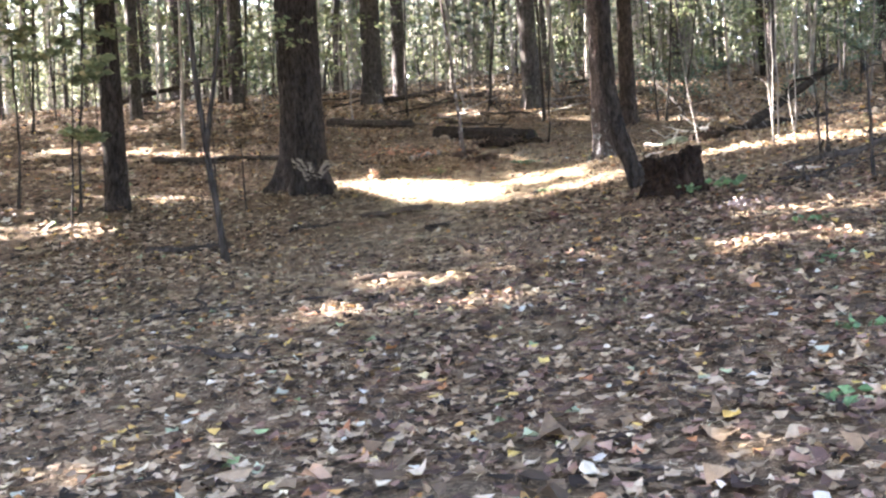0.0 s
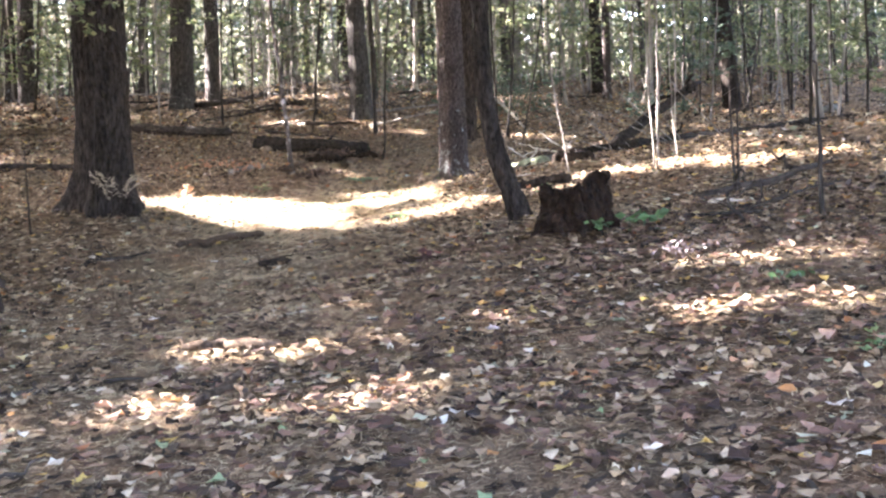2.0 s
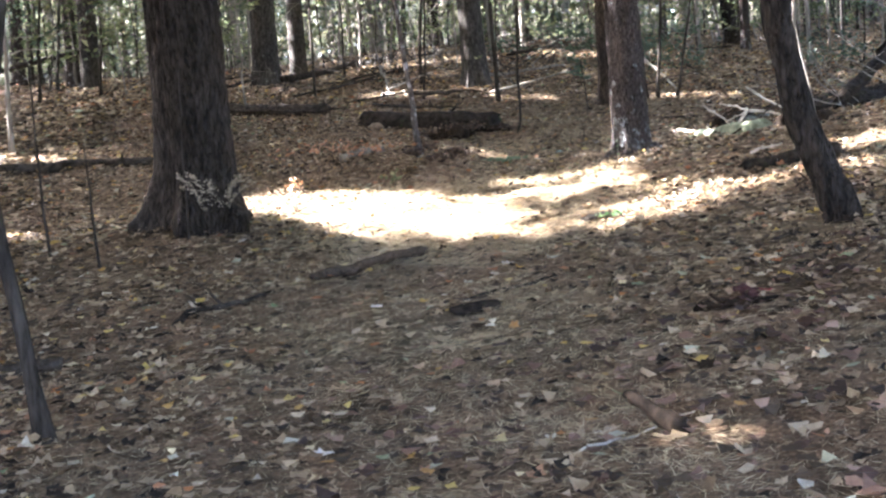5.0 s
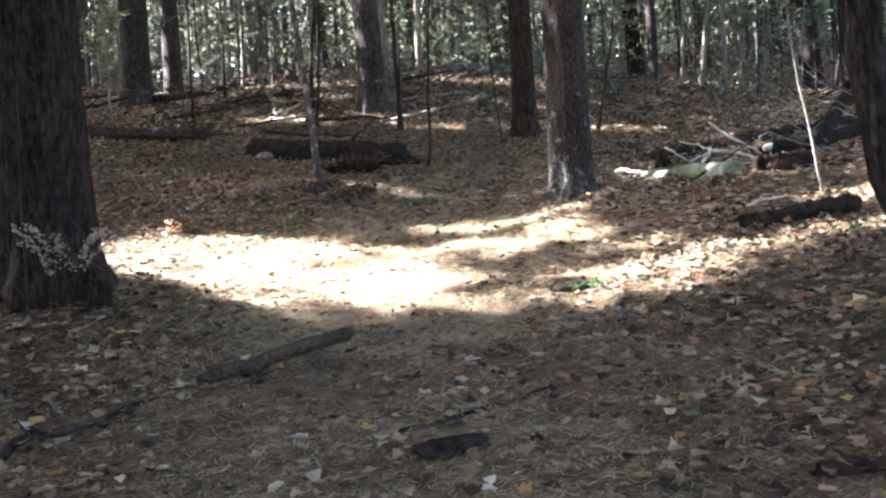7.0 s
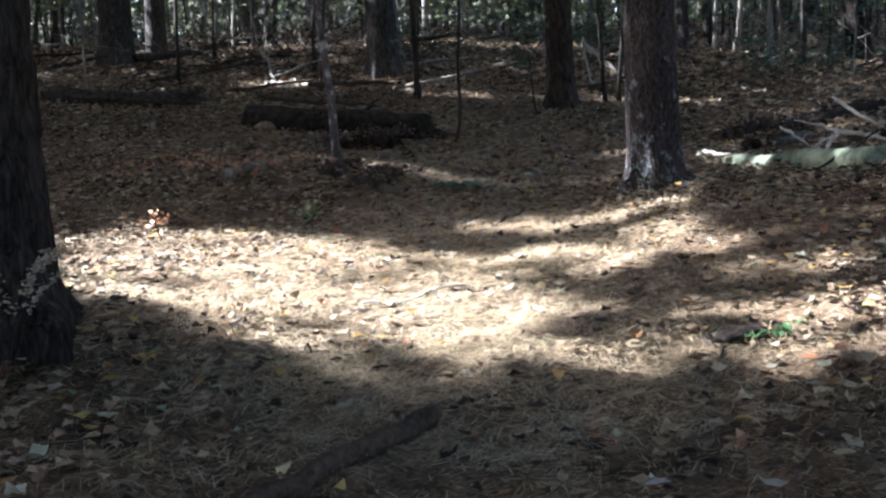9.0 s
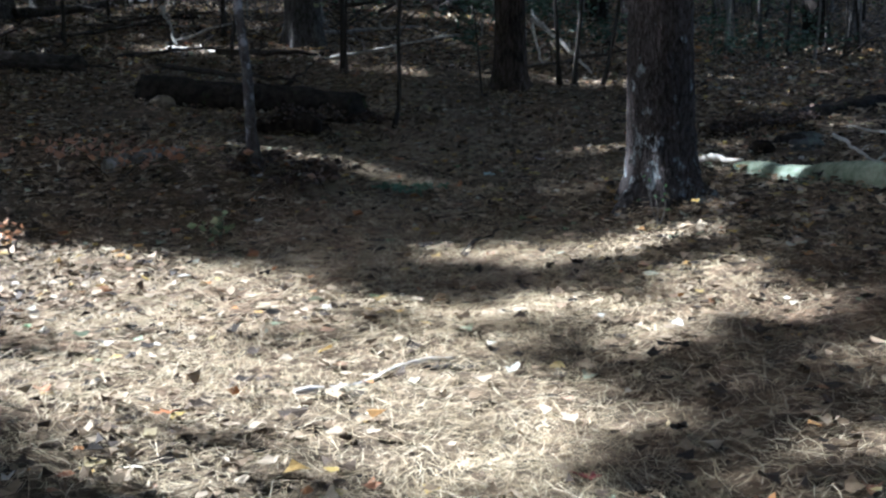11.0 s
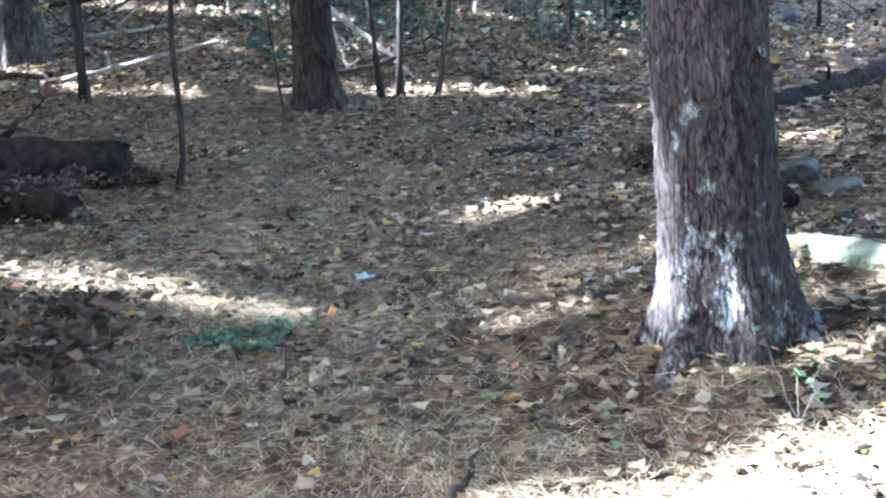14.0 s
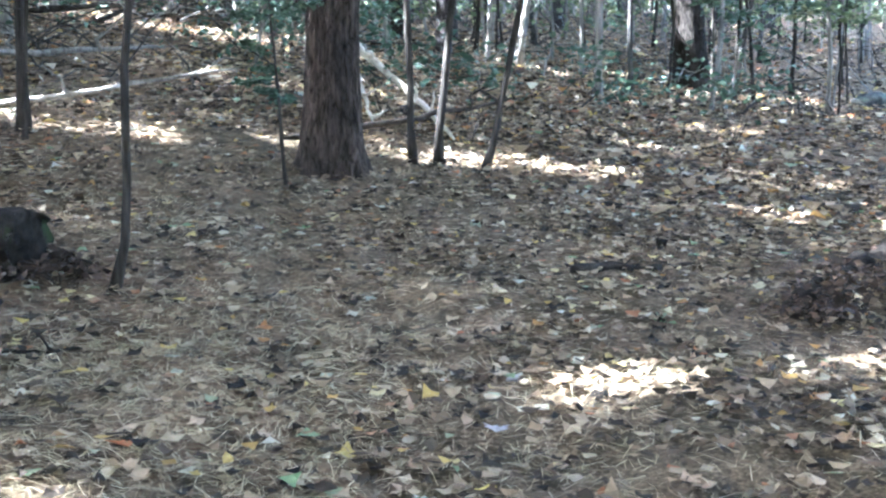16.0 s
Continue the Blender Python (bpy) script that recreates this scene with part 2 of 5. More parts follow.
M_BARK_PALE = bark("pale_bark", (0.1, 0.093, 0.083), (0.28, 0.265, 0.24), None, 22)
M_BARK_THIN = bark("thin_stem_bark", (0.014, 0.012, 0.0105), (0.058, 0.051, 0.045), None, 30)
M_MOSSY = bark("mossy_dead_bark", (0.007, 0.006, 0.0055), (0.038, 0.031, 0.026), (0.036, 0.044, 0.02), 15, 0.6, 1.0)
M_ROT = bark("rotten_wood", (0.005, 0.004, 0.0035), (0.034, 0.025, 0.019), (0.03, 0.025, 0.017), 13, 0.7, 0.35)
M_STUMP = bark("crumbling_red_brown_wood", (0.004, 0.003, 0.0025), (0.027, 0.0185, 0.014), (0.1, 0.072, 0.053), 19, 0.68, 0.6, 0.04)
M_STICK = bark("brown_stick_bark", (0.026, 0.02, 0.016), (0.095, 0.072, 0.054), None, 26, 0.6, 1.0)
M_DRYROOT = bark("dry_tan_root", (0.06, 0.05, 0.038), (0.2, 0.165, 0.12), None, 20, 0.6, 1.0)
M_LOG = bark("weathered_log_bark", (0.012, 0.01, 0.009), (0.065, 0.055, 0.047), (0.07, 0.075, 0.05), 12, 0.66, 1.0)
M_BARE = bark("bare_bleached_wood", (0.28, 0.25, 0.21), (0.62, 0.58, 0.52), None, 20, 0.6, 1.0, 0.006)
M_LICHEN = bark("lichen_covered_log", (0.1, 0.125, 0.08), (0.26, 0.29, 0.22), (0.07, 0.06, 0.045), 12, 0.66, 1.0)
BROWNS = [(0.0, (0.012, 0.009, 0.007)), (0.26, (0.045, 0.032, 0.021)), (0.46, (0.128, 0.09, 0.054)), (0.66, (0.225, 0.168, 0.106)), (0.82, (0.29, 0.23, 0.157)), (0.885, (0.35, 0.29, 0.21)),
          (0.915, (0.24, 0.1, 0.045)), (0.95, (0.4, 0.3, 0.09)), (0.98, (0.42, 0.39, 0.34)), (1.0, (0.14, 0.2, 0.09))]
M_LITTER = litter("leaf_litter", BROWNS, 0.75, 0.12, 0.15)
# red-brown leaves, their colour darkened to stand in for shade
M_DARKLEAF = litter("shade_darkened_litter", [(0.0, (0.015, 0.01, 0.008)), (0.5, (0.075, 0.043, 0.031)), (0.85, (0.16, 0.098, 0.07)), (1.0, (0.26, 0.175, 0.13))], 0.7, 0.08, 0.2)
M_ONE_LEAF = litter("single_fallen_leaf", BROWNS[2:], 0.7, 0.12, 0.2, True)
M_NEEDLE = litter("pine_needles", [(0.0, (0.12, 0.088, 0.05)), (0.4, (0.28, 0.216, 0.122)), (0.75, (0.43, 0.352, 0.21)), (1.0, (0.58, 0.51, 0.35))], 0.6, 0.0, 0.35)
M_STRAW = litter("pale_straw", [(0.0, (0.22, 0.16, 0.09)), (0.5, (0.4, 0.31, 0.18)), (1.0, (0.62, 0.53, 0.37))], 0.55, 0.1, 0.4)
M_CANOPY = litter("canopy_leaves", [(0.0, (0.05, 0.075, 0.03)), (0.5, (0.085, 0.115, 0.045)), (0.8, (0.14, 0.155, 0.06)), (1.0, (0.22, 0.2, 0.08))], 0.55, 0.25, 0.3)
M_UNDER = litter("understory_leaves", [(0.0, (0.08, 0.105, 0.056)), (0.45, (0.115, 0.145, 0.076)), (0.75, (0.165, 0.19, 0.1)), (1.0, (0.27, 0.265, 0.15))], 0.7, 0.3, 0.1)
# leaf colours paled and greyed, a painted haze for distant foliage
M_HAZED_LEAVES = litter("hazed_far_leaves", [(0.0, (0.098, 0.11, 0.085)), (0.5, (0.148, 0.16, 0.12)), (0.85, (0.2, 0.205, 0.155)), (1.0, (0.26, 0.25, 0.185))], 0.8, 0.35, 0.1)
M_ROTLEAF = litter("rotting_leaves", [(0.0, (0.018, 0.012, 0.009)), (0.6, (0.062, 0.04, 0.028)), (1.0, (0.15, 0.104, 0.073))], 0.7, 0.0, 0.2)
M_PINE = litter("evergreen_needles", [(0.0, (0.03, 0.052, 0.031)), (0.6, (0.052, 0.086, 0.054)), (1.0, (0.085, 0.125, 0.08))], 0.5, 0.25, 0.3)
# trunk greys lightened to stand in for haze over the distance
M_HAZED_TRUNKS = litter("hazed_far_trunks", [(0.0, (0.06, 0.054, 0.047)), (0.5, (0.14, 0.126, 0.11)), (0.82, (0.24, 0.222, 0.195)), (1.0, (0.42, 0.4, 0.36))], 0.9, 0.0, 0.1)
M_GREEN = litter("green_plant_leaves", [(0.0, (0.05, 0.1, 0.04)), (1.0, (0.1, 0.18, 0.07))], 0.5, 0.35, 0.4)
M_DRYPLANT = litter("dry_pale_leaves", [(0.0, (0.2, 0.17, 0.13)), (1.0, (0.4, 0.36, 0.28))], 0.6, 0.3, 0.3)


def plain_leaf(name, c):
    return litter(name, [(0.0, tuple(0.85 * v for v in c)), (1.0, tuple(min(1.0, 1.1 * v) for v in c))], 0.55, 0.15, 0.4)


# ---------------------------------------------------------------- the forest floor
def graded(lo, hi, step, far):
    mid = np.arange(lo, hi + 1e-6, step)
    out, d, grow = [], step, hi
    while grow < far:
        d *= 1.22
        grow += d
        out.append(grow)
    low, d, grow = [], step, lo
    while grow > -far:
        d *= 1.22
        grow -= d
        low.append(grow)
    return np.array(low[::-1] + list(mid) + out)


gx, gy = graded(-7, 10, 0.11, 450), graded(-1, 33, 0.11, 450)
X, Y = np.meshgrid(gx, gy)
near = ease((22 - np.abs(X)) / 8) * ease((48 - Y) / 8)
Z = slope(X, Y) + bumps(X, Y) * near
nx = len(gx)
cell = (np.arange(len(gy) - 1)[:, None] * nx + np.arange(nx - 1)[None])
geo = Geo().add(np.stack([X, Y, Z], -1), [np.stack([cell, cell + 1, cell + nx + 1, cell + nx], -1).reshape(-1, 4)])
GROUND = tagged(part("ground", geo, M_SOIL), "brown forest floor of leaf mould on a hillside", "ground", kind="structure")


# ---------------------------------------------------------------- trees
def trunk_line(base, height, lean, curve, n):
    """Centre line of a trunk: lean is metres sideways per metre of height; curve (x, y) bows it."""
    s = np.linspace(0, 1, n)
    h = s * height
    p = np.zeros((n, 3))
    p[:, 0] = base[0] + lean[0] * h + curve[0] * np.sin(np.pi * np.minimum(1, s * 3)) + 0.0
    p[:, 1] = base[1] + lean[1] * h + curve[1] * np.sin(np.pi * np.minimum(1, s * 3))
    p[:, 2] = base[2] - 0.12 + h
    return p


def trunk_geo(base, diam, height, lean=(0, 0), flare=0.35, roots=5, seg=20, rings=26, ridge=0.0, curve=(0, 0), seed=0, top=0.25, ridges=26, foot=0.5):
    """A tapered trunk with root flare, lobed at the foot; ridge cuts bark furrows into it."""
    s = np.linspace(0, 1, rings) ** 1.7
    line = trunk_line(base, height, lean, curve, 200)
    line = np.stack([np.interp(s, np.linspace(0, 1, 200), line[:, k]) for k in range(3)], -1)
    h = s * height
    th = np.linspace(0, 2 * np.pi, seg, endpoint=False)
    r = diam / 2 * (1 - (1 - top) * s)[:, None] * np.ones(seg)
    lobes = 0.5 + 0.5 * np.cos(roots * th + seed + 1.3 * np.sin(th * 2 + seed))
    fl = np.exp(-np.maximum(h - 0.14, 0) / (foot * diam + 0.02))[:, None]
    r = r * (1 + flare * fl * (0.45 + 1.1 * lobes[None] ** 1.5))
    r = r * (1 + 0.07 * (vnoise(np.cos(th)[None] * 1.5 + h[:, None] * 0.6, np.sin(th)[None] * 1.5 + seed, seed) - 0.5))
    if ridge:
        u = th[None] / (2 * np.pi) * ridges + 1.6 * (vnoise(np.cos(th)[None] * 3 + 0 * h[:, None], h[:, None] * 3 + 0 * th[None], seed) - 0.5)
        cut = np.abs(2 * vnoise(u, h[:, None] * 5.5 + 0 * th[None], seed + 1) - 1)
        cross = np.abs(2 * vnoise(u * 0.8, h[:, None] * 13 + 0 * th[None], seed + 4) - 1)
        r = r + ridge * (np.minimum(cut * 2.2, 1) - 0.7) + 0.45 * ridge * (np.minimum(cross * 2.5, 1) - 0.7)
    v = line[:, None] + r[..., None] * np.stack([np.cos(th), np.sin(th), 0 * th], -1)[None]
    i, j = np.arange(rings - 1)[:, None] * seg, np.arange(seg)[None]
    k = (j + 1) % seg
    quads = np.stack([i + j, i + k, i + k + seg, i + j + seg], -1).reshape(-1, 4)
    return Geo().add(v, [quads, (np.arange(seg) + (rings - 1) * seg)[None]]), line


def limb_geo(start, way, length, radius, seed, twigs=3):
    r = np.random.default_rng(seed)
    end = np.asarray(start) + np.asarray(way) * length
    g = Geo()
    line = bend(start, end, 0.04 * length, 8, 0.05 * length, seed)
    tube(g, line, np.linspace(radius, radius * 0.25, 8), 6)
    for k in range(twigs):
        q = line[int(r.integers(2, 7))]
        d = np.asarray(way) + r.normal(0, 0.55, 3)
        d /= np.linalg.norm(d)
        tube(g, bend(q, q + d * length * r.uniform(0.25, 0.5), 0, 5, 0.03 * length, seed + k + 1), np.linspace(radius * 0.4, radius * 0.1, 5), 4)
    return g


def cards(pos, size, seed, flat=0.6, narrow=0.55):
    """Leafy sprays: many small pointed leaf shapes at the given places, at random turns."""
    r = np.random.default_rng(seed)
    n = len(pos)
    a = r.normal(0, 1, (n, 3))
    a[:, 2] *= flat
    a /= np.linalg.norm(a, axis=1)[:, None]
    b = np.cross(a, r.normal(0, 1, (n, 3)) * np.array([1 - flat * 0.5, 1 - flat * 0.5, 1.0]))
    b /= np.linalg.norm(b, axis=1)[:, None] + 1e-9
    s = np.asarray(size) * r.uniform(0.7, 1.3, n)
    nrm = np.cross(a, b)
    A, B, N = a * s[:, None], b * (s * narrow)[:, None], nrm * (s * 0.12)[:, None]
    v = np.stack([pos - A * 0.5, pos + B * 0.5 + N, pos + A * 0.5, pos - B * 0.5 + N], 1)
    i = np.arange(n)[:, None] * 4
    return v.reshape(-1, 3), [i + np.array([[0, 1, 2]]), i + np.array([[0, 2, 3]])]


def tree(name, x, y, diam, height, material, label, lean=(0, 0), flare=0.3, roots=5, seg=16, rings=20, ridge=0.0, limbs=4, curve=(0, 0), seed=0, clear=0.42, top=0.25, category="tree", sink=0.0, ridges=26, foot=0.5):
    thing = new(name)
    thing.location = (x, y, gz(x, y) - sink)
    tagged(thing, label, category)
    g, line = trunk_geo((0, 0, 0), diam, height, lean, flare, roots, seg, rings, ridge, curve, seed, top, ridges, foot)
    part("trunk", g, material, thing)
    r = np.random.default_rng(seed + 91)
    for k in range(limbs):
        s = r.uniform(clear, 0.95)
        q = line[min(int((s ** (1 / 1.7)) * (len(line) - 1)), len(line) - 1)]
        a = r.uniform(0, 2 * math.pi)
        part("limb", limb_geo(q, (math.cos(a) * 0.8, math.sin(a) * 0.8, 0.55), height * r.uniform(0.14, 0.26), diam * 0.16, seed * 7 + k), material, thing)
    return thing


CANOPY = []  # trees that carry the closed canopy overhead: (thing, x, y)


def big(*a, **k):
    ob = tree(*a, **k)
    CANOPY.append((ob, a[1], a[2]))
    return ob


big("pine_tree", -1.9, 17.9, 0.66, 21, M_BARK_DARK, "large pine with dark deeply furrowed bark and flared foot", (0.0, 0.0), 0.55, 5, 150, 150, 0.02, seed=3, ridges=30, foot=0.33)
OAK = big("oak_tree", 3.03, 22.25, 0.45, 19, M_BARK_OAK, "straight tree with plated grey-brown bark and lichen patches", (-0.004, 0.0), 0.36, 4, 230, 300, 0.016, seed=9, ridges=24, foot=0.42)
for ax, ay, ln, r0 in ((-0.97, -0.24, 0.54, 0.105), (0.95, -0.25, 0.46, 0.1)):
    root_line = bend((0.12 * ax, 0.12 * ay, 0.14), (ln * ax, ln * ay, gz(3.03 + ln * ax, 22.25 + ln * ay) - gz(3.03, 22.25) - 0.05), -0.03, 14, 0.006, int(10 * ln))
    part("root", tube(Geo(), root_line, np.linspace(r0, 0.035, 14), 40, wob=0.06, seed=int(30 * ln)), M_BARK_OAK, OAK)
big("forest_tree", 2.6, 32.4, 0.5, 20, M_BARK_GREY, "grey-barked tree with flared roots on the slope", (-0.035, 0), 0.35, 5, 40, 40, 0.012, seed=11)
# grey instead of dark bark: haze put into this far trunk's colour
big("forest_tree", -1.72, 35.6, 0.6, 22, M_BARK_GREY, "dark thick-trunked tree beyond the fallen logs", (0.01, 0), 0.2, 4, 36, 30, 0.012, seed=12)
big("forest_tree", 4.56, 29.3, 0.39, 18, M_BARK_BROWN, "dark tree with a mossy foot beside thin saplings", (0.004, 0), 0.34, 5, 90, 90, 0.016, seed=13)
big("forest_tree", -4.8, 18.7, 0.36, 17, M_BARK_DARK, "slim dark tree with rough bark in leaf litter", (-0.012, 0), 0.25, 4, 40, 40, 0.012, seed=14)
big("forest_tree", 13.3, 35.8, 0.5, 18, M_BARK_DARK, "leaning dark-trunked tree on the slope", (-0.075, 0.03), 0.2, 4, 30, 30, 0.01, seed=15)
big("forest_tree", 10.9, 40.7, 0.4, 19, M_BARK_DARK, "dark tree deep in the woods", (-0.03, 0), 0.2, 4, seed=16)
# mostly grey bark, so these distant trunks look hazed
for k, (x, y, d, lx) in enumerate([(-9.0, 44.1, 0.4, 0.03), (-5.8, 36.9, 0.46, 0.02), (-3.1, 41.2, 0.32, 0.02), (-9.9, 41.2, 0.27, 0.02), (-6.3, 37.6, 0.3, 0.0),
                                   (-10.4, 45.6, 0.3, 0.02), (-7.9, 33.2, 0.34, 0.0), (9.7, 48.4, 0.3, -0.06), (23.5, 46.9, 0.43, -0.03), (24.6, 46.2, 0.43, 0.0), (-13.0, 37.0, 0.45, 0.01)]):
    big("forest_tree", x, y, d, 17 + 4 * rng.random(), M_BARK_GREY if k % 4 else M_BARK_OAK, "dark upright tree trunk in deep leaf litter", (lx, 0), 0.2, 4, seed=20 + k)

# trees out of the walk's sight that shade it, and the woods around
around = []
tries = 0
while len(around) < 105 and tries < 9000:
    tries += 1
    x, y = rng.uniform(-34, 34), rng.uniform(-16, 66)
    c = 0.18 * (y - 12)
    inside = (-3.2 + min(0, c) - 0.16 * max(0, y) < x < 3.4 + c + 0.22 * max(0, y)) and y < 34
    if inside or any((x - p[0]) ** 2 + (y - p[1]) ** 2 < 7 for p in around) or any((x - p[1]) ** 2 + (y - p[2]) ** 2 < 5 for p in CANOPY):
        continue
    if abs(x) < 2.5 and y < 0:
        continue
    around.append((x, y))
for k, (x, y) in enumerate(around):
    d = 0.12 + 0.3 * rng.random() ** 1.8
    # from 28 m on, grey replaces dark bark to suggest haze
    big("forest_tree", x, y, d, 13 + 22 * d, (M_BARK_GREY, M_BARK_OAK, M_BARK_DARK if y < 28 else M_BARK_GREY, M_BARK_GREY)[k % 4], "upright forest tree with dark rough bark", tuple(rng.normal(0, 0.022, 2)), 0.22, 4, 14, 18, limbs=3, seed=100 + k)

# ---------------------------------------------------------------- the unseen canopy, added to shade the ground, with openings placed to shape the sun patches
OPENINGS = [  # where the sun comes through: a line on the ground from (x, y) to (x, y), half width, share of leaves left
    (-1.4, 21.3, -0.4, 21.0, 0.6, 0.0), (-1.3, 22.2, 0.1, 20.9, 0.45, 0.0), (0.4, 20.3, 2.0, 19.75, 0.36, 0.09), (1.4, 21.62, 2.7, 21.2, 0.15, 0.0), (-0.9, 19.8, 0.2, 19.4, 0.68, 0.02),
    (-0.5, 18.75, 0.35, 18.4, 0.4, 0.04), (1.0, 17.6, 1.9, 17.0, 0.3, 0.14), (1.6, 17.6, 3.4, 17.1, 0.38, 0.08),
    (-0.8, 10.5, 1.1, 10.0, 0.24, 0.12), (-1.5, 9.1, 0.4, 8.75, 0.24, 0.13), (-2.5, 5.5, -1.5, 5.2, 0.2, 0.16), (2.9, 10.9, 3.7, 10.6, 0.24, 0.08), (2.4, 9.6, 3.0, 9.4, 0.22, 0.1),
    (4.2, 18.6, 6.4, 16.3, 0.36, 0.1), (-8.0, 27.0, -4.0, 26.0, 0.6, 0.08), (-6.4, 16.6, -4.6, 16.2, 0.45, 0.1), (-5.6, 20.5, -4.0, 20.0, 0.4, 0.13),
    (3.0, 25.35, 4.3, 24.9, 0.18, 0.2), (4.4, 24.9, 5.7, 24.3, 0.14, 0.22), (0.9, 25.4, 1.65, 24.75, 0.22, 0.14), (1.6, 24.75, 2.1, 23.85, 0.17, 0.19), (2.6, 22.9, 3.7, 23.6, 0.16, 0.25),
    (5.5, 29.9, 6.8, 29.1, 0.28, 0.0), (13.0, 34.9, 15.2, 34.5, 0.3, 0.0), (11.0, 37.4, 13.0, 37.1, 0.3, 0.0), (2.8, 30.5, 3.5, 30.2, 0.2, 0.0), (5.6, 40.0, 7.0, 37.7, 0.6, 0.0),
    (0.6, 31.75, 1.6, 31.5, 0.3, 0.0), (6.3, 38.3, 7.6, 38.7, 0.4, 0.0), (4.1, 23.2, 4.3, 20.6, 0.06, 0.12), (-0.6, 37.4, 3.3, 38.5, 0.7, 0.0),
    (2.75, 22.36, 8.2, 20.05, 0.1, 0.1), (2.85, 22.1, 3.85, 21.68, 0.08, 0.1), (1.5, 18.9, 2.4, 18.4, 0.28, 0.3), (-0.5, 19.15, 0.7, 18.85, 0.38, 0.04)]


def in_opening(x, y):
    keep = np.ones(len(x))
    for ax, ay, bx, by, r, leak in OPENINGS:
        dx, dy = bx - ax, by - ay
        s = np.clip(((x - ax) * dx + (y - ay) * dy) / (dx * dx + dy * dy), 0, 1)
        d = np.hypot(x - ax - s * dx, y - ay - s * dy) - r * (0.7 + 0.6 * vnoise(x * 1.7, y * 1.7, 5))
        rest = np.where(vnoise(x * 4.3, y * 4.3, 15) > 0.62 - leak, leak, 0.0) if leak else 0.0
        keep = np.where(d < 0.12, np.minimum(keep, rest + leak), keep)
    return keep


COVER = 290000
fx, fy = rng.uniform(-20, 30, COVER), rng.uniform(-8, 62, COVER)
fx[6500:7300], fy[6500:7300] = rng.uniform(1, 6.5, 800), rng.uniform(22.6, 27.5, 800)
fx[:6500], fy[:6500] = rng.uniform(-4, 5, 6500), rng.uniform(0, 17.3, 6500)  # extra unseen leaves block stray sun over the start of the path
fz = slope(fx, fy)
lumps = vnoise(fx * 0.55, fy * 0.55, 6)
thin = np.where(fy > 30, np.where(fx > 7, 0.54, 0.48), 1.0) * np.where((fx < -5) & (fy > 15), 0.75, 1.0) * np.where((fx > 5.5) & (fy > 12) & (fy < 31), 0.74, 1.0)
keep = (rng.random(COVER) < in_opening(fx, fy)) & (rng.random(COVER) < (0.75 + 0.5 * lumps) * thin)
rise = rng.uniform(8.0, 15.0, COVER)
run = rise / TO_SUN.z
spots = np.stack([fx + TO_SUN.x * run, fy + TO_SUN.y * run, fz + rise], -1)[keep]
owners = np.array([(x, y) for _, x, y in CANOPY])
nearest = np.argmin((spots[:, None, 0] - owners[None, :, 0]) ** 2 + (spots[:, None, 1] - owners[None, :, 1]) ** 2, axis=1)
for k, (ob, x, y) in enumerate(CANOPY):
    mine = spots[nearest == k]
    if len(mine) < 150:
        r = np.random.default_rng(k)
        a, rad, h = r.uniform(0, 6.283, 260), 2.3 * np.sqrt(r.random(260)), r.uniform(9, 15, 260)
        mine = np.concatenate([mine, np.stack([x + rad * np.cos(a), y + rad * np.sin(a), slope(x, y) + h], -1)]) if y > 40 else mine
    if len(mine):
        part("crown", Geo().add(*cards(mine - np.array(ob.location), 0.46, k, 0.45, 0.7)), M_CANOPY, ob, "green and yellowing leaves", smooth=False)
# more unseen canopy over the slope on the right, added to block open sky
wide = np.random.default_rng(59)
ex, ey = wide.uniform(30, 56, 13000), wide.uniform(-8, 70, 13000)
run = wide.uniform(9, 16, 13000) / TO_SUN.z
spots = np.stack([ex + TO_SUN.x * run, ey + TO_SUN.y * run, slope(ex, ey) + run * TO_SUN.z], -1)
nearest = np.argmin((spots[:, None, 0] - owners[None, :, 0]) ** 2 + (spots[:, None, 1] - owners[None, :, 1]) ** 2, axis=1)
for k, (ob, x, y) in enumerate(CANOPY):
    mine = spots[nearest == k]
    if len(mine):
        part("crown", Geo().add(*cards(mine - np.array(ob.location), 0.62, 700 + k, 0.45, 0.7)), M_CANOPY, ob, "green and yellowing leaves", smooth=False)

# ---------------------------------------------------------------- saplings, leaning snag, stump
def spray(geo, base, way, length, count, size, seed, drop=0.05):
    """A twig's leaves, laid out in a loose flat fan on both sides of it."""
    r = np.random.default_rng(seed)
    s = r.random(count)
    way = np.asarray(way, float) / np.linalg.norm(way)
    side = np.cross(way, [0, 0, 1.0])
    side /= np.linalg.norm(side) + 1e-9
    p = np.asarray(base) + way * (s * length)[:, None] + side * (r.normal(0, 0.22, count) * length * (1 - 0.5 * s))[:, None]
    p[:, 2] += r.normal(0, 0.05, count) * length - drop * s
    v, f = cards(p, size, seed, 0.25, 0.6)
    return geo.add(v, f)


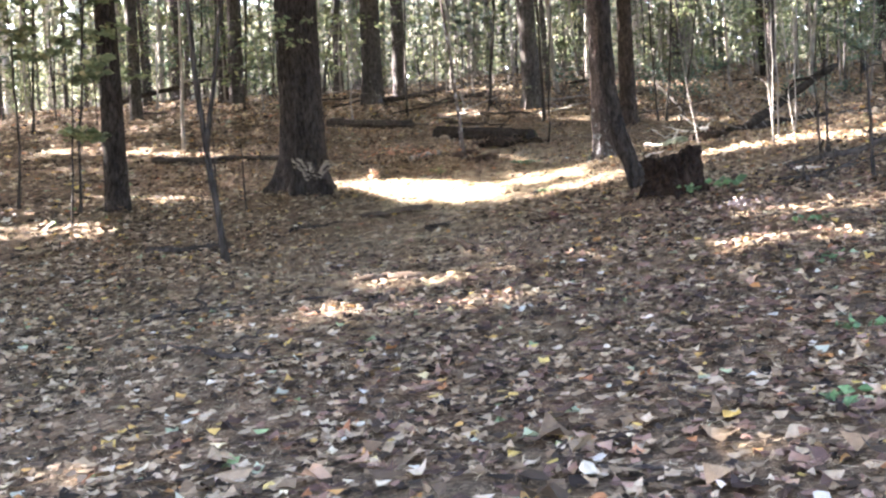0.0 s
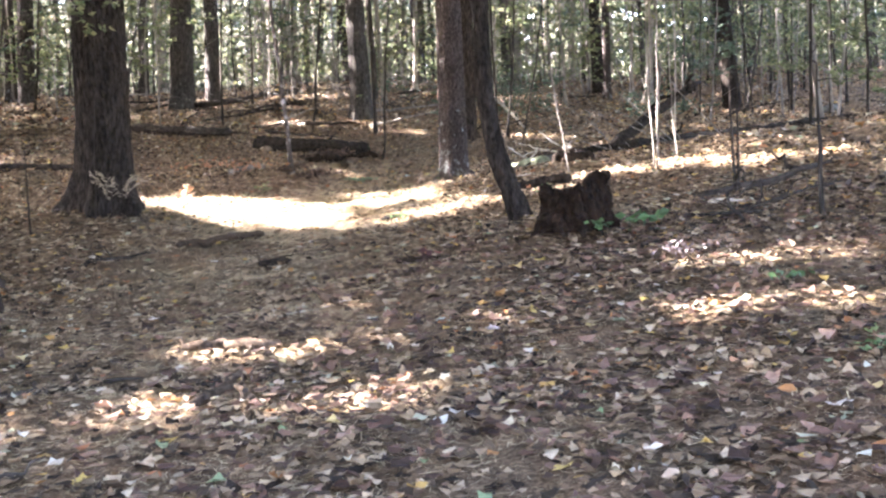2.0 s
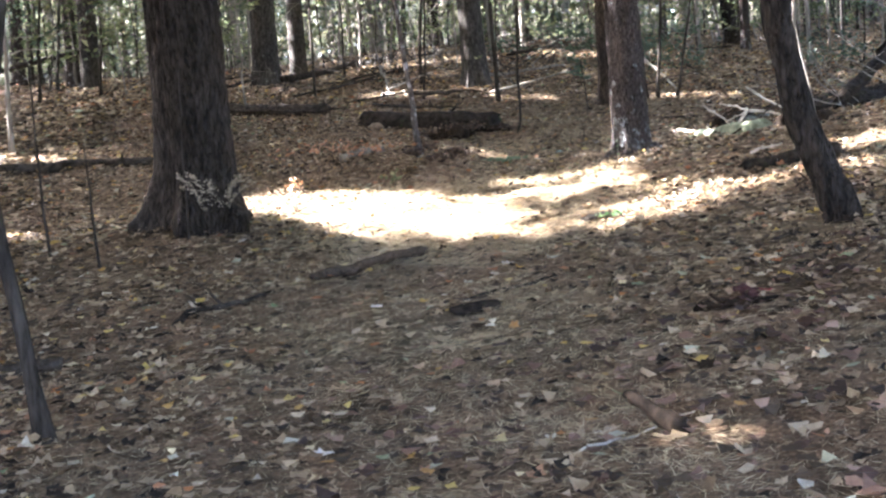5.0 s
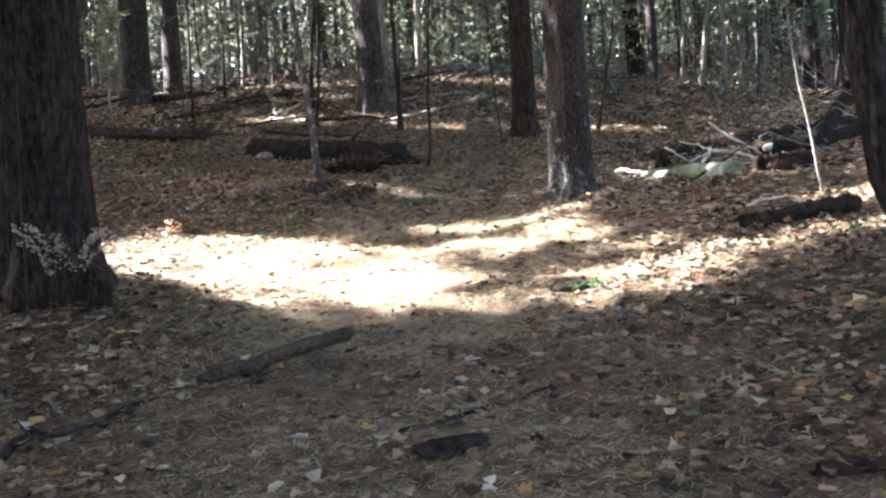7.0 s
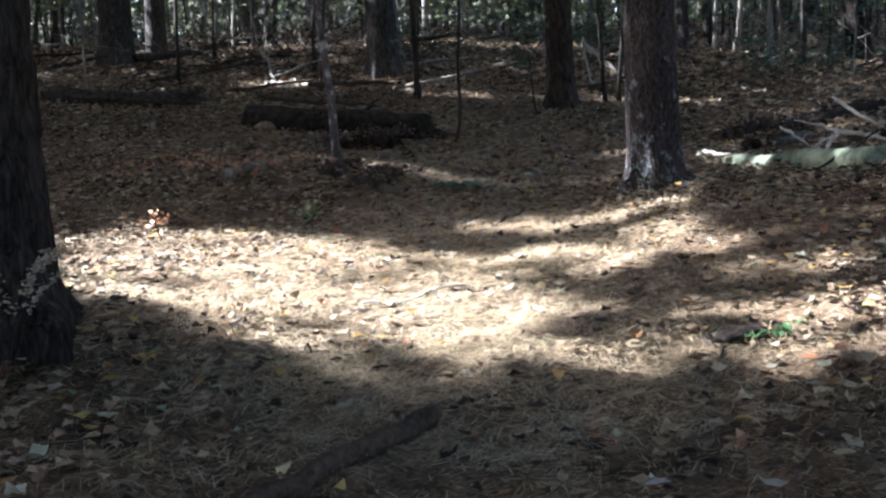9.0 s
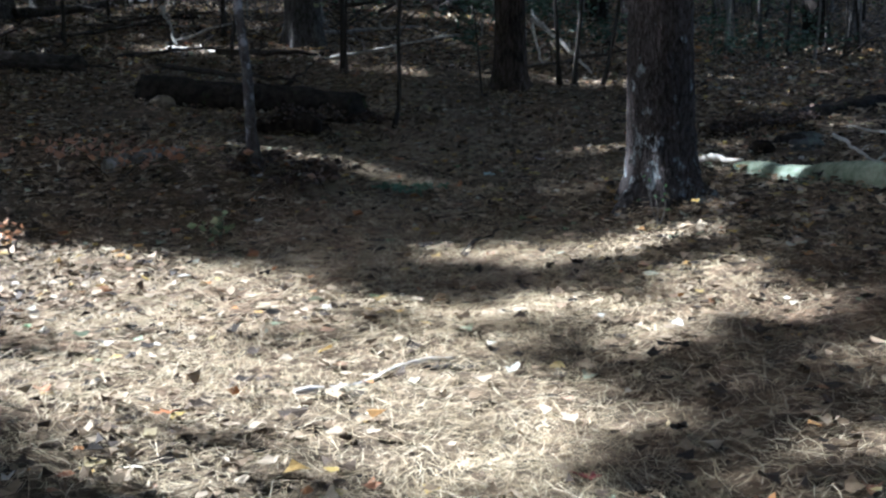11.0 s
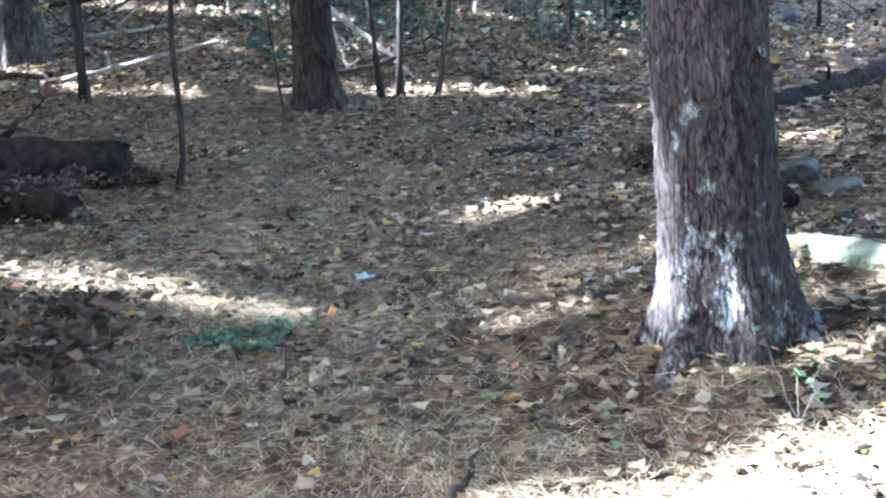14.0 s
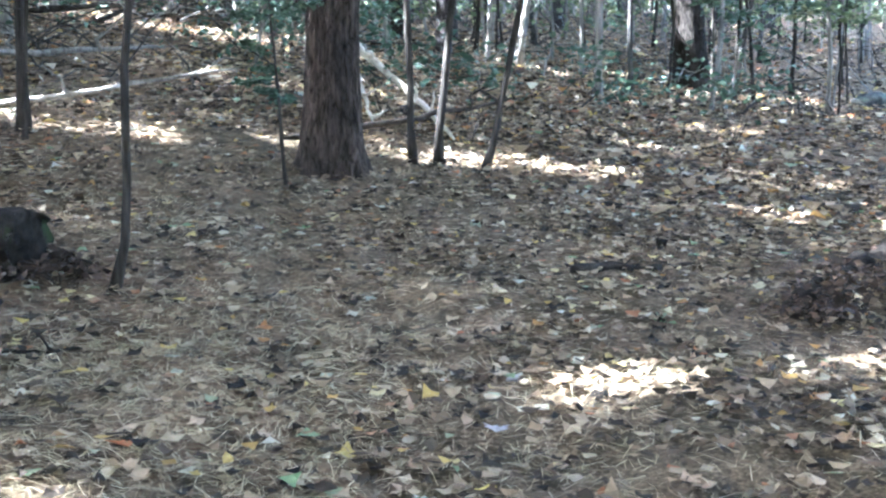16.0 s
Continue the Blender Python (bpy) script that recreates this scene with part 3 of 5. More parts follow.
def sapling(x, y, diam, height, lean, label, material=None, leaves=0, leaf_from=0.3, bow=(0, 0), seed=0, fork=None, leaf_mat=None, size=0.085, name="sapling", twigs=5):
    thing = tagged(new(name), label, "sapling")
    thing.location = (x, y, gz(x, y))
    n = 18
    s = np.linspace(0, 1, n)
    r = np.random.default_rng(seed)
    kink = np.cumsum(r.normal(0, 0.012, (n, 2)), 0) * min(1, height / 4)
    line = np.stack([lean[0] * s * height + bow[0] * np.sin(np.pi * s) + kink[:, 0], lean[1] * s * height + bow[1] * np.sin(np.pi * s) + kink[:, 1], s * height - 0.05], -1)
    line[0, :2] = 0
    rad = diam / 2 * (1 - 0.72 * s)
    rad[0] *= 1.5
    material = material or M_BARK_THIN
    part("stem", tube(Geo(), line, rad, 9, wob=0.1, seed=seed), material, thing)
    if fork:
        at, dx, dy, up = fork
        q = np.array([np.interp(at, line[:, 2], line[:, k]) for k in range(3)])
        part("side_stem", tube(Geo(), bend(q, q + np.array([dx, dy, up]), 0, 9, 0.02, seed + 5), np.linspace(diam * 0.36, diam * 0.14, 9), 8, wob=0.1), material, thing)
    g = Geo()
    for k in range(twigs):
        h = r.uniform(leaf_from, 0.97)
        q = np.array([np.interp(h * height, line[:, 2], line[:, j]) for j in range(3)])
        a = r.uniform(0, 6.283)
        way = np.array([math.cos(a), math.sin(a), r.uniform(0.0, 0.6)])
        ln = height * r.uniform(0.09, 0.2)
        part("twig", tube(Geo(), bend(q, q + way * ln, 0.03 * ln, 6, 0.02 * ln, seed + k), np.linspace(diam * 0.16, diam * 0.05, 6), 5), material, thing)
        if leaves:
            spray(g, q + way * ln * 0.15, way, ln * 1.2, leaves, size, seed * 31 + k)
    if leaves:
        part("leaves", g, leaf_mat or M_UNDER, thing, "thin green and yellow leaves", smooth=False)
    return thing


sapling(-2.21, 12.8, 0.075, 5.2, (-0.01, 0), "slender dark forked sapling with bare lower stem", seed=1, fork=(1.15, 0.34, 0, 2.6), bow=(-0.22, 0), leaf_from=0.55, leaves=12, twigs=6)
sapling(0.53, 23.68, 0.08, 6.5, (-0.14, 0.02), "mottled grey leaning sapling on a needle mound", M_BARK_MOTTLED, seed=2, bow=(0.1, 0), leaf_from=0.5, leaves=12)
sapling(2.42, 26.95, 0.045, 4.5, (0.07, -0.02), "thin bare dark sapling in the litter", seed=3, leaf_from=0.5)
sapling(5.75, 29.25, 0.055, 4.6, (0.16, -0.08), "thin bent dark sapling beside the sunlit strip", seed=4, bow=(0.12, 0), leaf_from=0.4, leaves=6)
sapling(5.3, 29.5, 0.06, 5.4, (0.0, 0), "thin crooked sapling beside a dark tree", seed=5, bow=(-0.1, 0), leaf_from=0.4, leaves=8)
sapling(5.48, 29.45, 0.065, 5.2, (0.05, -0.02), "thin crooked sapling beside a dark tree", seed=6, bow=(0.09, 0), leaf_from=0.4, leaves=8)
sapling(2.66, 30.2, 0.085, 6.0, (-0.01, 0), "dark straight sapling near the fallen log", seed=7, leaf_from=0.35, leaves=14)
sapling(1.55, 33.2, 0.075, 5.5, (0.09, 0), "dark leaning sapling on the sunlit slope", seed=8, leaf_from=0.3, leaves=14)
sapling(1.35, 30.9, 0.05, 3.5, (0.1, 0), "thin dark sapling behind the log", seed=9, leaf_from=0.3, leaves=10)
for k, (x, y, h, lx, d) in enumerate([(4.85, 17.9, 4.6, -0.02, 0.023), (4.72, 17.4, 4.2, -0.015, 0.018), (5.0, 18.2, 4.8, 0.02, 0.025), (5.12, 17.8, 3.8, -0.06, 0.017), (5.35, 18.6, 4.4, 0.01, 0.02)]):
    tagged(sapling(x, y, d, h, (lx, 0.0), "thin pale grey sapling stem in a clump", M_BARK_PALE, seed=30 + k, leaf_from=0.35, twigs=6), group="clump of pale saplings")
sapling(4.0, 18.75, 0.021, 4.0, (-0.075, 0.03), "thin pale crooked sapling beside the bleached branches", M_BARK_PALE, seed=36, bow=(-0.12, 0.03), leaf_from=0.25, twigs=8)
sapling(4.35, 14.06, 0.04, 1.1, (-0.03, 0), "short bare dark sapling stub", seed=37, leaf_from=0.6, twigs=2)
sapling(4.55, 14.5, 0.035, 1.2, (0.02, 0), "short bare dark sapling stub", seed=38, leaf_from=0.6, twigs=2)
sapling(4.19, 11.95, 0.05, 1.3, (-0.02, 0), "short broken dark sapling", seed=39, leaf_from=0.5, twigs=3)
sapling(-2.63, 17.1, 0.03, 1.0, (-0.03, 0), "thin bare seedling stem", seed=40, leaf_from=0.5, twigs=3)
sapling(-3.1, 17.6, 0.03, 1.6, (-0.02, 0), "thin bare seedling stem", seed=41, leaf_from=0.5, twigs=3)
sapling(2.6, 29.9, 0.04, 2.2, (0.03, 0), "thin dark seedling in leaves", seed=42, leaf_from=0.3, leaves=6)
sapling(12.75, 29.4, 0.17, 8.0, (-0.05, 0.02), "pale birch stem leaning among dark trunks", M_BARK_PALE, seed=43, leaf_from=0.4, leaves=10, name="birch_sapling")
sapling(11.3, 37.5, 0.13, 8.5, (0.1, -0.05), "pale white birch with fine bare twigs", M_BARK_PALE, seed=44, leaf_from=0.15, name="birch_sapling", twigs=14)
sapling(10.4, 34.2, 0.11, 7.0, (0.01, 0), "pale thin upright birch stem", M_BARK_PALE, seed=45, leaf_from=0.3, leaves=8, name="birch_sapling")
sapling(3.6, 36.2, 0.14, 8.0, (-0.05, 0), "pale birch trunk in the thicket", M_BARK_PALE, seed=46, leaf_from=0.35, leaves=14, name="birch_sapling")
sapling(6.02, 34.7, 0.055, 2.2, (0.2, 0), "pale leaning stem behind a dark tree", M_BARK_PALE, seed=47, leaf_from=0.35, leaves=8)
sapling(-4.9, 16.6, 0.035, 2.6, (0.05, 0), "thin leafy maple seedling with yellow leaves", seed=48, leaf_from=0.45, leaves=36, size=0.15, twigs=9)
sapling(-5.3, 18.4, 0.05, 4.4, (0.06, -0.02), "thin maple sapling with yellow-green leaves", seed=49, leaf_from=0.5, leaves=36, size=0.15, twigs=12)
sapling(-6.6, 19.6, 0.05, 4.6, (0.03, 0), "thin maple sapling with yellow-green leaves", seed=50, leaf_from=0.4, leaves=36, size=0.15, twigs=14)
sapling(-0.7, 32.6, 0.06, 5.2, (0.03, 0), "thin maple sapling with bright green leaves", seed=51, leaf_from=0.45, leaves=26, size=0.12, twigs=12)

sapling(-1.95, 17.3, 0.022, 2.6, (0.02, 0), "thin seedling with yellow-green leaves by the pine", seed=52, leaf_from=0.76, leaves=9, size=0.085, twigs=8)
for k in range(11):
    x, y = rng.uniform(0.3, 3.4), rng.uniform(35.6, 38.4)
    tagged(sapling(x, y, 0.035, rng.uniform(1.6, 3.0), tuple(rng.normal(0, 0.12, 2)), "pale bare brush stems in sunlight", M_BARK_PALE, seed=600 + k, leaf_from=0.12, twigs=9, name="brush"), group="sunlit pale brush")

# undergrowth of stems and leafy saplings on the slope
grown = 0
while grown < 210:
    x, y = (rng.uniform(-16, 26), rng.uniform(26, 56)) if grown % 3 else (rng.uniform(11, 26), rng.uniform(24, 46))
    if -1.5 < x < 11.5 and y < 35 or abs(x - 2.57) + abs(y - 32.4) < 1.5:
        continue
    d = rng.uniform(0.025, 0.085)
    pale = rng.random() < 0.28
    leafy = rng.random() < 0.62
    kind = M_UNDER if rng.random() < 0.7 else M_PINE
    sapling(x, y, d, rng.uniform(3.0, 7.5), tuple(rng.normal(0, 0.05, 2)), "slim pale understory sapling" if pale else "slim dark understory sapling with sparse leaves" if leafy else "slim bare understory sapling",
            M_BARK_PALE if pale else M_BARK_THIN, 32 if leafy else 0, 0.18, seed=200 + grown, leaf_mat=kind, size=0.13, twigs=10 if leafy else 5)
    grown += 1

# leaning dead snag beside the stump
snag = tagged(new("dead_snag"), "leaning dark mossy dead trunk with a broken fork", "dead tree")
snag.location = (2.41, 14.8, gz(2.41, 14.8))
sx, sy = 0.948, -0.319
off = [(0.06, -0.15), (0.0, 0.0), (-0.11, 0.33), (-0.23, 0.67), (-0.33, 1.2), (-0.34, 1.77), (-0.35, 2.3), (-0.37, 2.9), (-0.4, 3.6), (-0.42, 4.2)]
line = np.array([(o * sx, o * sy, h) for o, h in off])
fine = np.stack([np.interp(np.linspace(0, 9, 40), range(10), line[:, k]) for k in range(3)], -1)
part("trunk", tube(Geo(), fine, np.interp(np.linspace(0, 9, 40), [0, 1, 2, 3, 5, 9], [0.145, 0.125, 0.105, 0.098, 0.085, 0.05]), 18, wob=0.16, seed=4), M_BARK_DARK, snag)
part("broken_fork", tube(Geo(), bend((-0.335 * sx, -0.335 * sy, 1.6), (-0.27 * sx, -0.27 * sy, 2.2), 0, 8, 0.008, 3), [0.05, 0.048, 0.045, 0.04, 0.036, 0.03, 0.025, 0.006], 10, wob=0.25), M_BARK_DARK, snag)

# rotten stump
stump = tagged(new("tree_stump"), "dark rotten hollow tree stump with a jagged top", "stump")
stump.location = (2.45, 12.95, gz(2.45, 12.95) - 0.03)
seg, rings = 150, 40
th = np.linspace(0, 2 * np.pi, seg, endpoint=False)
cx, cy = np.cos(th), np.sin(th)
edge = 0.38 + 0.06 * np.cos(th + 0.5) + 0.09 * (vnoise(cx * 2.2, cy * 2.2, 3) - 0.5) + 0.1 * (vnoise(cx * 6, cy * 6, 4) - 0.5) + 0.09 * (vnoise(cx * 17, cy * 17, 14) - 0.5)
rows = np.linspace(0, 1, rings)
rad = 0.285 * (1 + 0.33 * np.exp(-rows * 4.5))[:, None] * (1 + 0.16 * (vnoise(cx * 2, cy * 2, 5) - 0.5))[None]
rad = rad + 0.06 * (np.abs(2 * vnoise(cx[None] * 4.5 + rows[:, None] * 0.9, cy[None] * 4.5 + rows[:, None] * 0.7, 8) - 1) - 0.5)
rad = rad + 0.05 * (vnoise(cx[None] * 11 + rows[:, None] * 5, cy[None] * 11 - rows[:, None] * 6, 9) - 0.5) + 0.035 * (vnoise(cx[None] * 24 + rows[:, None] * 13, cy[None] * 24 + rows[:, None] * 9, 10) - 0.5)
outer = np.stack([rad * np.cos(th), rad * np.sin(th), rows[:, None] * edge[None]], -1)
inner = np.stack([rad * 0.72 * np.cos(th), rad * 0.72 * np.sin(th), (0.12 + rows[:, None] * (edge[None] - 0.14))], -1)[::-1]
shell = np.concatenate([outer, inner])
i, j = np.arange(2 * rings - 1)[:, None] * seg, np.arange(seg)[None]
k = (j + 1) % seg
part("stump_shell", Geo().add(shell, [np.stack([i + j, i + k, i + k + seg, i + j + seg], -1).reshape(-1, 4), (np.arange(seg) + (2 * rings - 1) * seg)[None]]), M_STUMP, stump)
for a, ln in ((3.4, 0.16), (4.6, 0.2), (2.2, 0.2), (5.7, 0.2), (0.6, 0.2)):
    p0, p1 = np.array([0.26 * math.cos(a), 0.26 * math.sin(a), 0.09]), np.array([(0.26 + ln) * math.cos(a), (0.26 + ln) * math.sin(a), -0.03])
    part("root", tube(Geo(), bend(p0, p1, 0.03, 8, 0.015, int(a * 9)), np.linspace(0.075, 0.02, 8), 9, wob=0.2), M_STUMP, stump)


sapling(4.05, 28.9, 0.03, 1.5, (-0.1, -0.05), "small evergreen sapling with soft green sprays", M_BARK_THIN, 90, 0.35, (0, 0), 74, None, M_PINE, 0.05, "evergreen_sapling", 9)

# ---------------------------------------------------------------- fallen logs and branches
def log(x0, y0, x1, y1, d0, d1, label, material=M_LOG, lift=0.0, name="fallen_log", seed=0, wig=0.03, bark_bits=True, rise=0.0, wob=0.2, blunt=False):
    thing = tagged(new(name), label, "log")
    thing.location = (x0, y0, gz(x0, y0))
    n = max(40, int(13 * math.hypot(x1 - x0, y1 - y0)))
    s = np.linspace(0, 1, n)
    px, py = x0 + (x1 - x0) * s, y0 + (y1 - y0) * s
    r = np.linspace(d0, d1, n) / 2 * (1 + 0.22 * (vnoise(s * 9, 0 * s + seed, seed) - 0.5))
    s[1], s[-2] = 0.012, 0.988
    px, py = x0 + (x1 - x0) * s, y0 + (y1 - y0) * s
    r[0], r[1], r[-2], r[-1] = r[0] * 0.55, r[1] * 0.88, r[-2] * 0.9, r[-1] * 0.5
    if blunt:
        r[-2], r[-1] = d1 / 2, d1 * 0.47
    w = np.cumsum(np.random.default_rng(seed).normal(0, wig / 3, (n, 2)), 0)
    pz = floor_z(px, py)
    pz = np.convolve(np.pad(pz, 5, mode="edge"), np.ones(11) / 11, "valid") + np.linspace(d0, d1, n) * 0.33 + lift + rise * s
    p = np.stack([px + w[:, 0], py + w[:, 1], pz], -1) - np.array(thing.location)
    part("log_body", tube(Geo(), p, r, 30, wob=wob, seed=seed, jag=0.3 * d0), material, thing)
    rr = np.random.default_rng(seed + 2)
    if bark_bits:
        for k in range(3):
            q = p[int(rr.integers(3, n - 3))]
            a = rr.uniform(-1.2, 1.2)
            way = np.array([math.sin(a) * 0.8, rr.normal(0, 0.5), abs(math.cos(a))])
            part("branch_stub", tube(Geo(), bend(q, q + way * rr.uniform(0.8, 1.6) * d0, 0, 5, 0.02, seed + k), np.linspace(d0 * 0.14, d0 * 0.05, 5), 7, wob=0.2), material, thing)
    return thing


def branch(x0, y0, x1, y1, radius, label, material=M_LOG, z0=0.0, z1=0.0, seed=0, wig=0.03, twigs=2, name="fallen_branch", sag=0.0, taper=0.4):
    thing = tagged(new(name), label, "branch")
    thing.location = (x0, y0, gz(x0, y0))
    n = 14
    s = np.linspace(0, 1, n)
    px, py = x0 + (x1 - x0) * s, y0 + (y1 - y0) * s
    p = np.stack([px, py, floor_z(px, py) + radius * 0.7 + z0 * (1 - s) + z1 * s], -1) - np.array(thing.location)
    w = np.cumsum(np.random.default_rng(seed).normal(0, wig / 2, (n, 3)), 0)
    p += (w - s[:, None] * w[-1]) * np.array([1, 1, 0.3])
    p[:, 2] += sag * 4 * s * (1 - s)
    part("branch_stem", tube(Geo(), p, np.linspace(radius, radius * taper, n) * np.r_[0.5, 0.9, np.ones(n - 3), 0.6] * (1 + 0.3 * (vnoise(s * 7, 0 * s, seed) - 0.5)), 10, wob=0.25, seed=seed), material, thing)
    rr = np.random.default_rng(seed + 3)
    ln = math.hypot(x1 - x0, y1 - y0)
    for k in range(twigs):
        q = p[int(rr.integers(3, n - 1))]
        a = rr.uniform(0, 6.283)
        way = np.array([math.cos(a), math.sin(a), rr.uniform(0.1, 0.9)])
        part("twig", tube(Geo(), bend(q, q + way * ln * rr.uniform(0.12, 0.3), 0, 7, 0.02 * ln, seed + k + 9), np.linspace(radius * 0.5, radius * 0.15, 7), 6), material, thing)
    return thing


log(0.0, 28.05, 2.1, 27.2, 0.34, 0.38, "thick dark rotting log on leaf litter", M_MOSSY, seed=3, lift=-0.01, wob=0.07, blunt=True)
branch(0.2, 28.1, 1.6, 27.4, 0.035, "dark branch lying along a rotting log", z0=0.33, z1=0.33, seed=4)
log(-2.6, 30.7, -0.5, 30.1, 0.26, 0.22, "dark fallen log half sunk in leaves", seed=5)
log(-1.4, 35.4, 1.6, 40.2, 0.16, 0.1, "thin fallen trunk on the far slope", seed=6, lift=0.1)
log(-5.6, 24.7, -3.0, 25.35, 0.17, 0.13, "dark fallen log half buried in leaves", seed=7)
log(5.3, 25.6, 13.2, 28.75, 0.19, 0.36, "long dark mossy fallen trunk on the slope", M_MOSSY, seed=8, lift=-0.06, wob=0.2, wig=0.05)
log(4.06, 22.98, 4.22, 20.45, 0.15, 0.26, "pale lichen-covered fallen log in sunlight", M_LICHEN, seed=9, bark_bits=False, lift=-0.05, wob=0.07)
log(4.25, 20.42, 4.75, 20.2, 0.27, 0.2, "dark hollow rotten end of a fallen log", M_ROT, seed=73, lift=-0.04, bark_bits=False)
branch(3.88, 23.3, 4.08, 22.98, 0.03, "bleached splinter of wood beside the pale log", M_BARE, 0.04, 0.05, 74, 0.02, 1)
log(2.98, 18.15, 3.8, 17.9, 0.1, 0.13, "short rotten mossy log", M_MOSSY, seed=10, lift=0.03)
log(-3.4, 14.3, -2.5, 14.5, 0.1, 0.08, "small dark log in the leaves", seed=11)
log(-9.0, 35.2, -5.6, 40.5, 0.14, 0.1, "thin leaning fallen trunk", seed=12, lift=0.25, rise=0.7)
log(5.25, 25.5, 5.62, 25.62, 0.1, 0.13, "dark crumbling rotten wood chunk", M_ROT, seed=13, lift=-0.03, bark_bits=False)
log(5.2, 22.2, 8.6, 24.0, 0.25, 0.3, "dark fallen trunk behind the bleached branches", M_MOSSY, seed=14)
branch(5.3, 21.4, 7.6, 23.4, 0.1, "dark broken limb propped on a fallen trunk", M_MOSSY, z0=0.0, z1=1.05, seed=15, taper=0.6)
for k, (a, b, c, d, r, z0, z1) in enumerate([(4.06, 21.2, 4.17, 21.25, 0.03, 0.12, 0.28), (4.17, 21.25, 3.86, 21.1, 0.022, 0.26, 0.2), (4.15, 21.25, 3.9, 21.45, 0.018, 0.27, 0.38), (4.17, 21.25, 4.52, 20.9, 0.032, 0.26, 0.1),
                                             (4.22, 21.4, 4.8, 20.9, 0.026, 0.52, 0.0), (3.72, 21.3, 3.96, 21.15, 0.022, 0.37, 0.17), (4.56, 21.1, 4.76, 21.2, 0.016, 0.22, 0.36), (4.4, 20.5, 4.52, 20.7, 0.05, 0.2, 0.24)]):
    branch(a, b, c, d, 0.6 * r, "bleached bare branch on the pale log", M_BARE, z0, z1, 60 + k, 0.03, 1)
branch(3.78, 21.0, 4.46, 20.9, 0.014, "thin dark stick leaning over the pale log", M_LOG, 0.02, 0.3, 68, 0.02, 0)
branch(3.05, 18.2, 3.3, 18.05, 0.015, "bleached twig on a rotten log", M_BARE, 0.15, 0.22, 70, 0.02)
branch(-1.0, 16.0, -0.1, 16.98, 0.042, "bare brown stick lying in the leaves", M_STICK, z0=0.03, z1=0.045, seed=20, twigs=1, taper=0.8)
branch(0.98, 13.5, 1.36, 13.28, 0.035, "dark broken piece of branch", M_ROT, seed=21, twigs=1)
branch(2.3, 11.6, 5.2, 13.6, 0.028, "long dark fallen branch on the leaves", seed=22, twigs=3, z1=0.05)
branch(0.31, 11.48, 0.15, 11.74, 0.04, "short grey pointed wooden stub leaning in the needles", M_ROT, z0=0.0, z1=0.15, seed=23, twigs=0, taper=0.55, wig=0.01)
branch(-0.85, 10.6, -0.12, 10.3, 0.03, "exposed root in the needles", M_STICK, seed=24, twigs=1, z0=0.0, z1=0.035, taper=1.2, wig=0.07)
branch(-0.6, 9.0, -0.36, 9.5, 0.028, "weathered piece of root in the needles", M_STICK, z1=0.04, seed=25, twigs=1, taper=0.8)
branch(-0.3, 8.85, -0.34, 9.0, 0.022, "short upright wooden stub", M_STICK, z1=0.13, seed=26, twigs=0, taper=0.7)
log(1.35, 26.75, 1.75, 26.55, 0.14, 0.16, "dark crumbling rotten wood under the log", M_ROT, seed=71, lift=-0.03, bark_bits=False)
log(2.05, 27.35, 2.4, 27.15, 0.16, 0.1, "dark broken rotten log end", M_ROT, seed=72, lift=-0.02, bark_bits=False)
branch(-2.4, 9.6, -0.9, 9.9, 0.03, "half-buried brown stick in leaves", seed=27, z0=-0.01)
branch(-1.9, 8.2, -1.0, 7.3, 0.03, "half-buried brown stick in leaves", seed=28)
branch(1.46, 21.74, 1.8, 22.06, 0.02, "short bare stick on leaves", z1=0.05, seed=29, twigs=0)
branch(1.5, 26.0, 2.1, 26.15, 0.015, "thin dark stick on leaves", z1=0.03, seed=30, twigs=1)
branch(4.7, 26.6, 5.5, 26.58, 0.03, "dark half-buried stick in leaves", seed=31, twigs=1)
branch(-0.2, 14.9, 0.6, 15.2, 0.02, "thin dark stick on the path", seed=32, twigs=0)
branch(-1.9, 15.2, -1.2, 15.9, 0.025, "half-buried brown stick in leaves", seed=33)
branch(0.0, 19.4, 0.75, 19.7, 0.018, "thin dry stick in the needles", M_BARE, seed=34, twigs=1)
branch(0.75, 34.0, 0.8, 32.2, 0.03, "grey fallen branch on the slope", M_BARK_PALE, z0=0.35, seed=35)
branch(0.6, 31.75, 1.5, 31.5, 0.055, "bleached fallen branch on the slope", M_BARE, seed=36)
branch(5.55, 31.2, 6.1, 30.3, 0.035, "white bare bent branch beside saplings", M_BARE, z0=0.75, z1=0.05, seed=37, twigs=3)
branch(5.6, 31.3, 5.5, 30.6, 0.03, "white bare bent branch beside saplings", M_BARE, z0=0.8, z1=0.1, seed=38, twigs=2)
branch(3.6, 12.1, 3.9, 13.2, 0.02, "tangled twig pile branch", M_LOG, z0=0.02, z1=0.14, seed=39, twigs=4)
branch(3.4, 12.4, 4.1, 12.6, 0.02, "tangled twig pile branch", M_LOG, z0=0.1, z1=0.02, seed=40, twigs=4)
branch(3.9, 14.0, 5.6, 14.6, 0.05, "dark fallen branch among leaves", M_LOG, z1=0.1, seed=41, twigs=3)
for k in range(60):
    x, y = rng.uniform(-7, 9), rng.uniform(3, 34)
    a, ln = rng.uniform(0, 6.283), rng.uniform(0.15, 0.7)
    branch(x, y, x + ln * math.cos(a), y + ln * math.sin(a), rng.uniform(0.006, 0.016), "small dry twig in the leaf litter", M_LOG if k % 4 else M_BARE, seed=300 + k, twigs=1, name="fallen_twig")
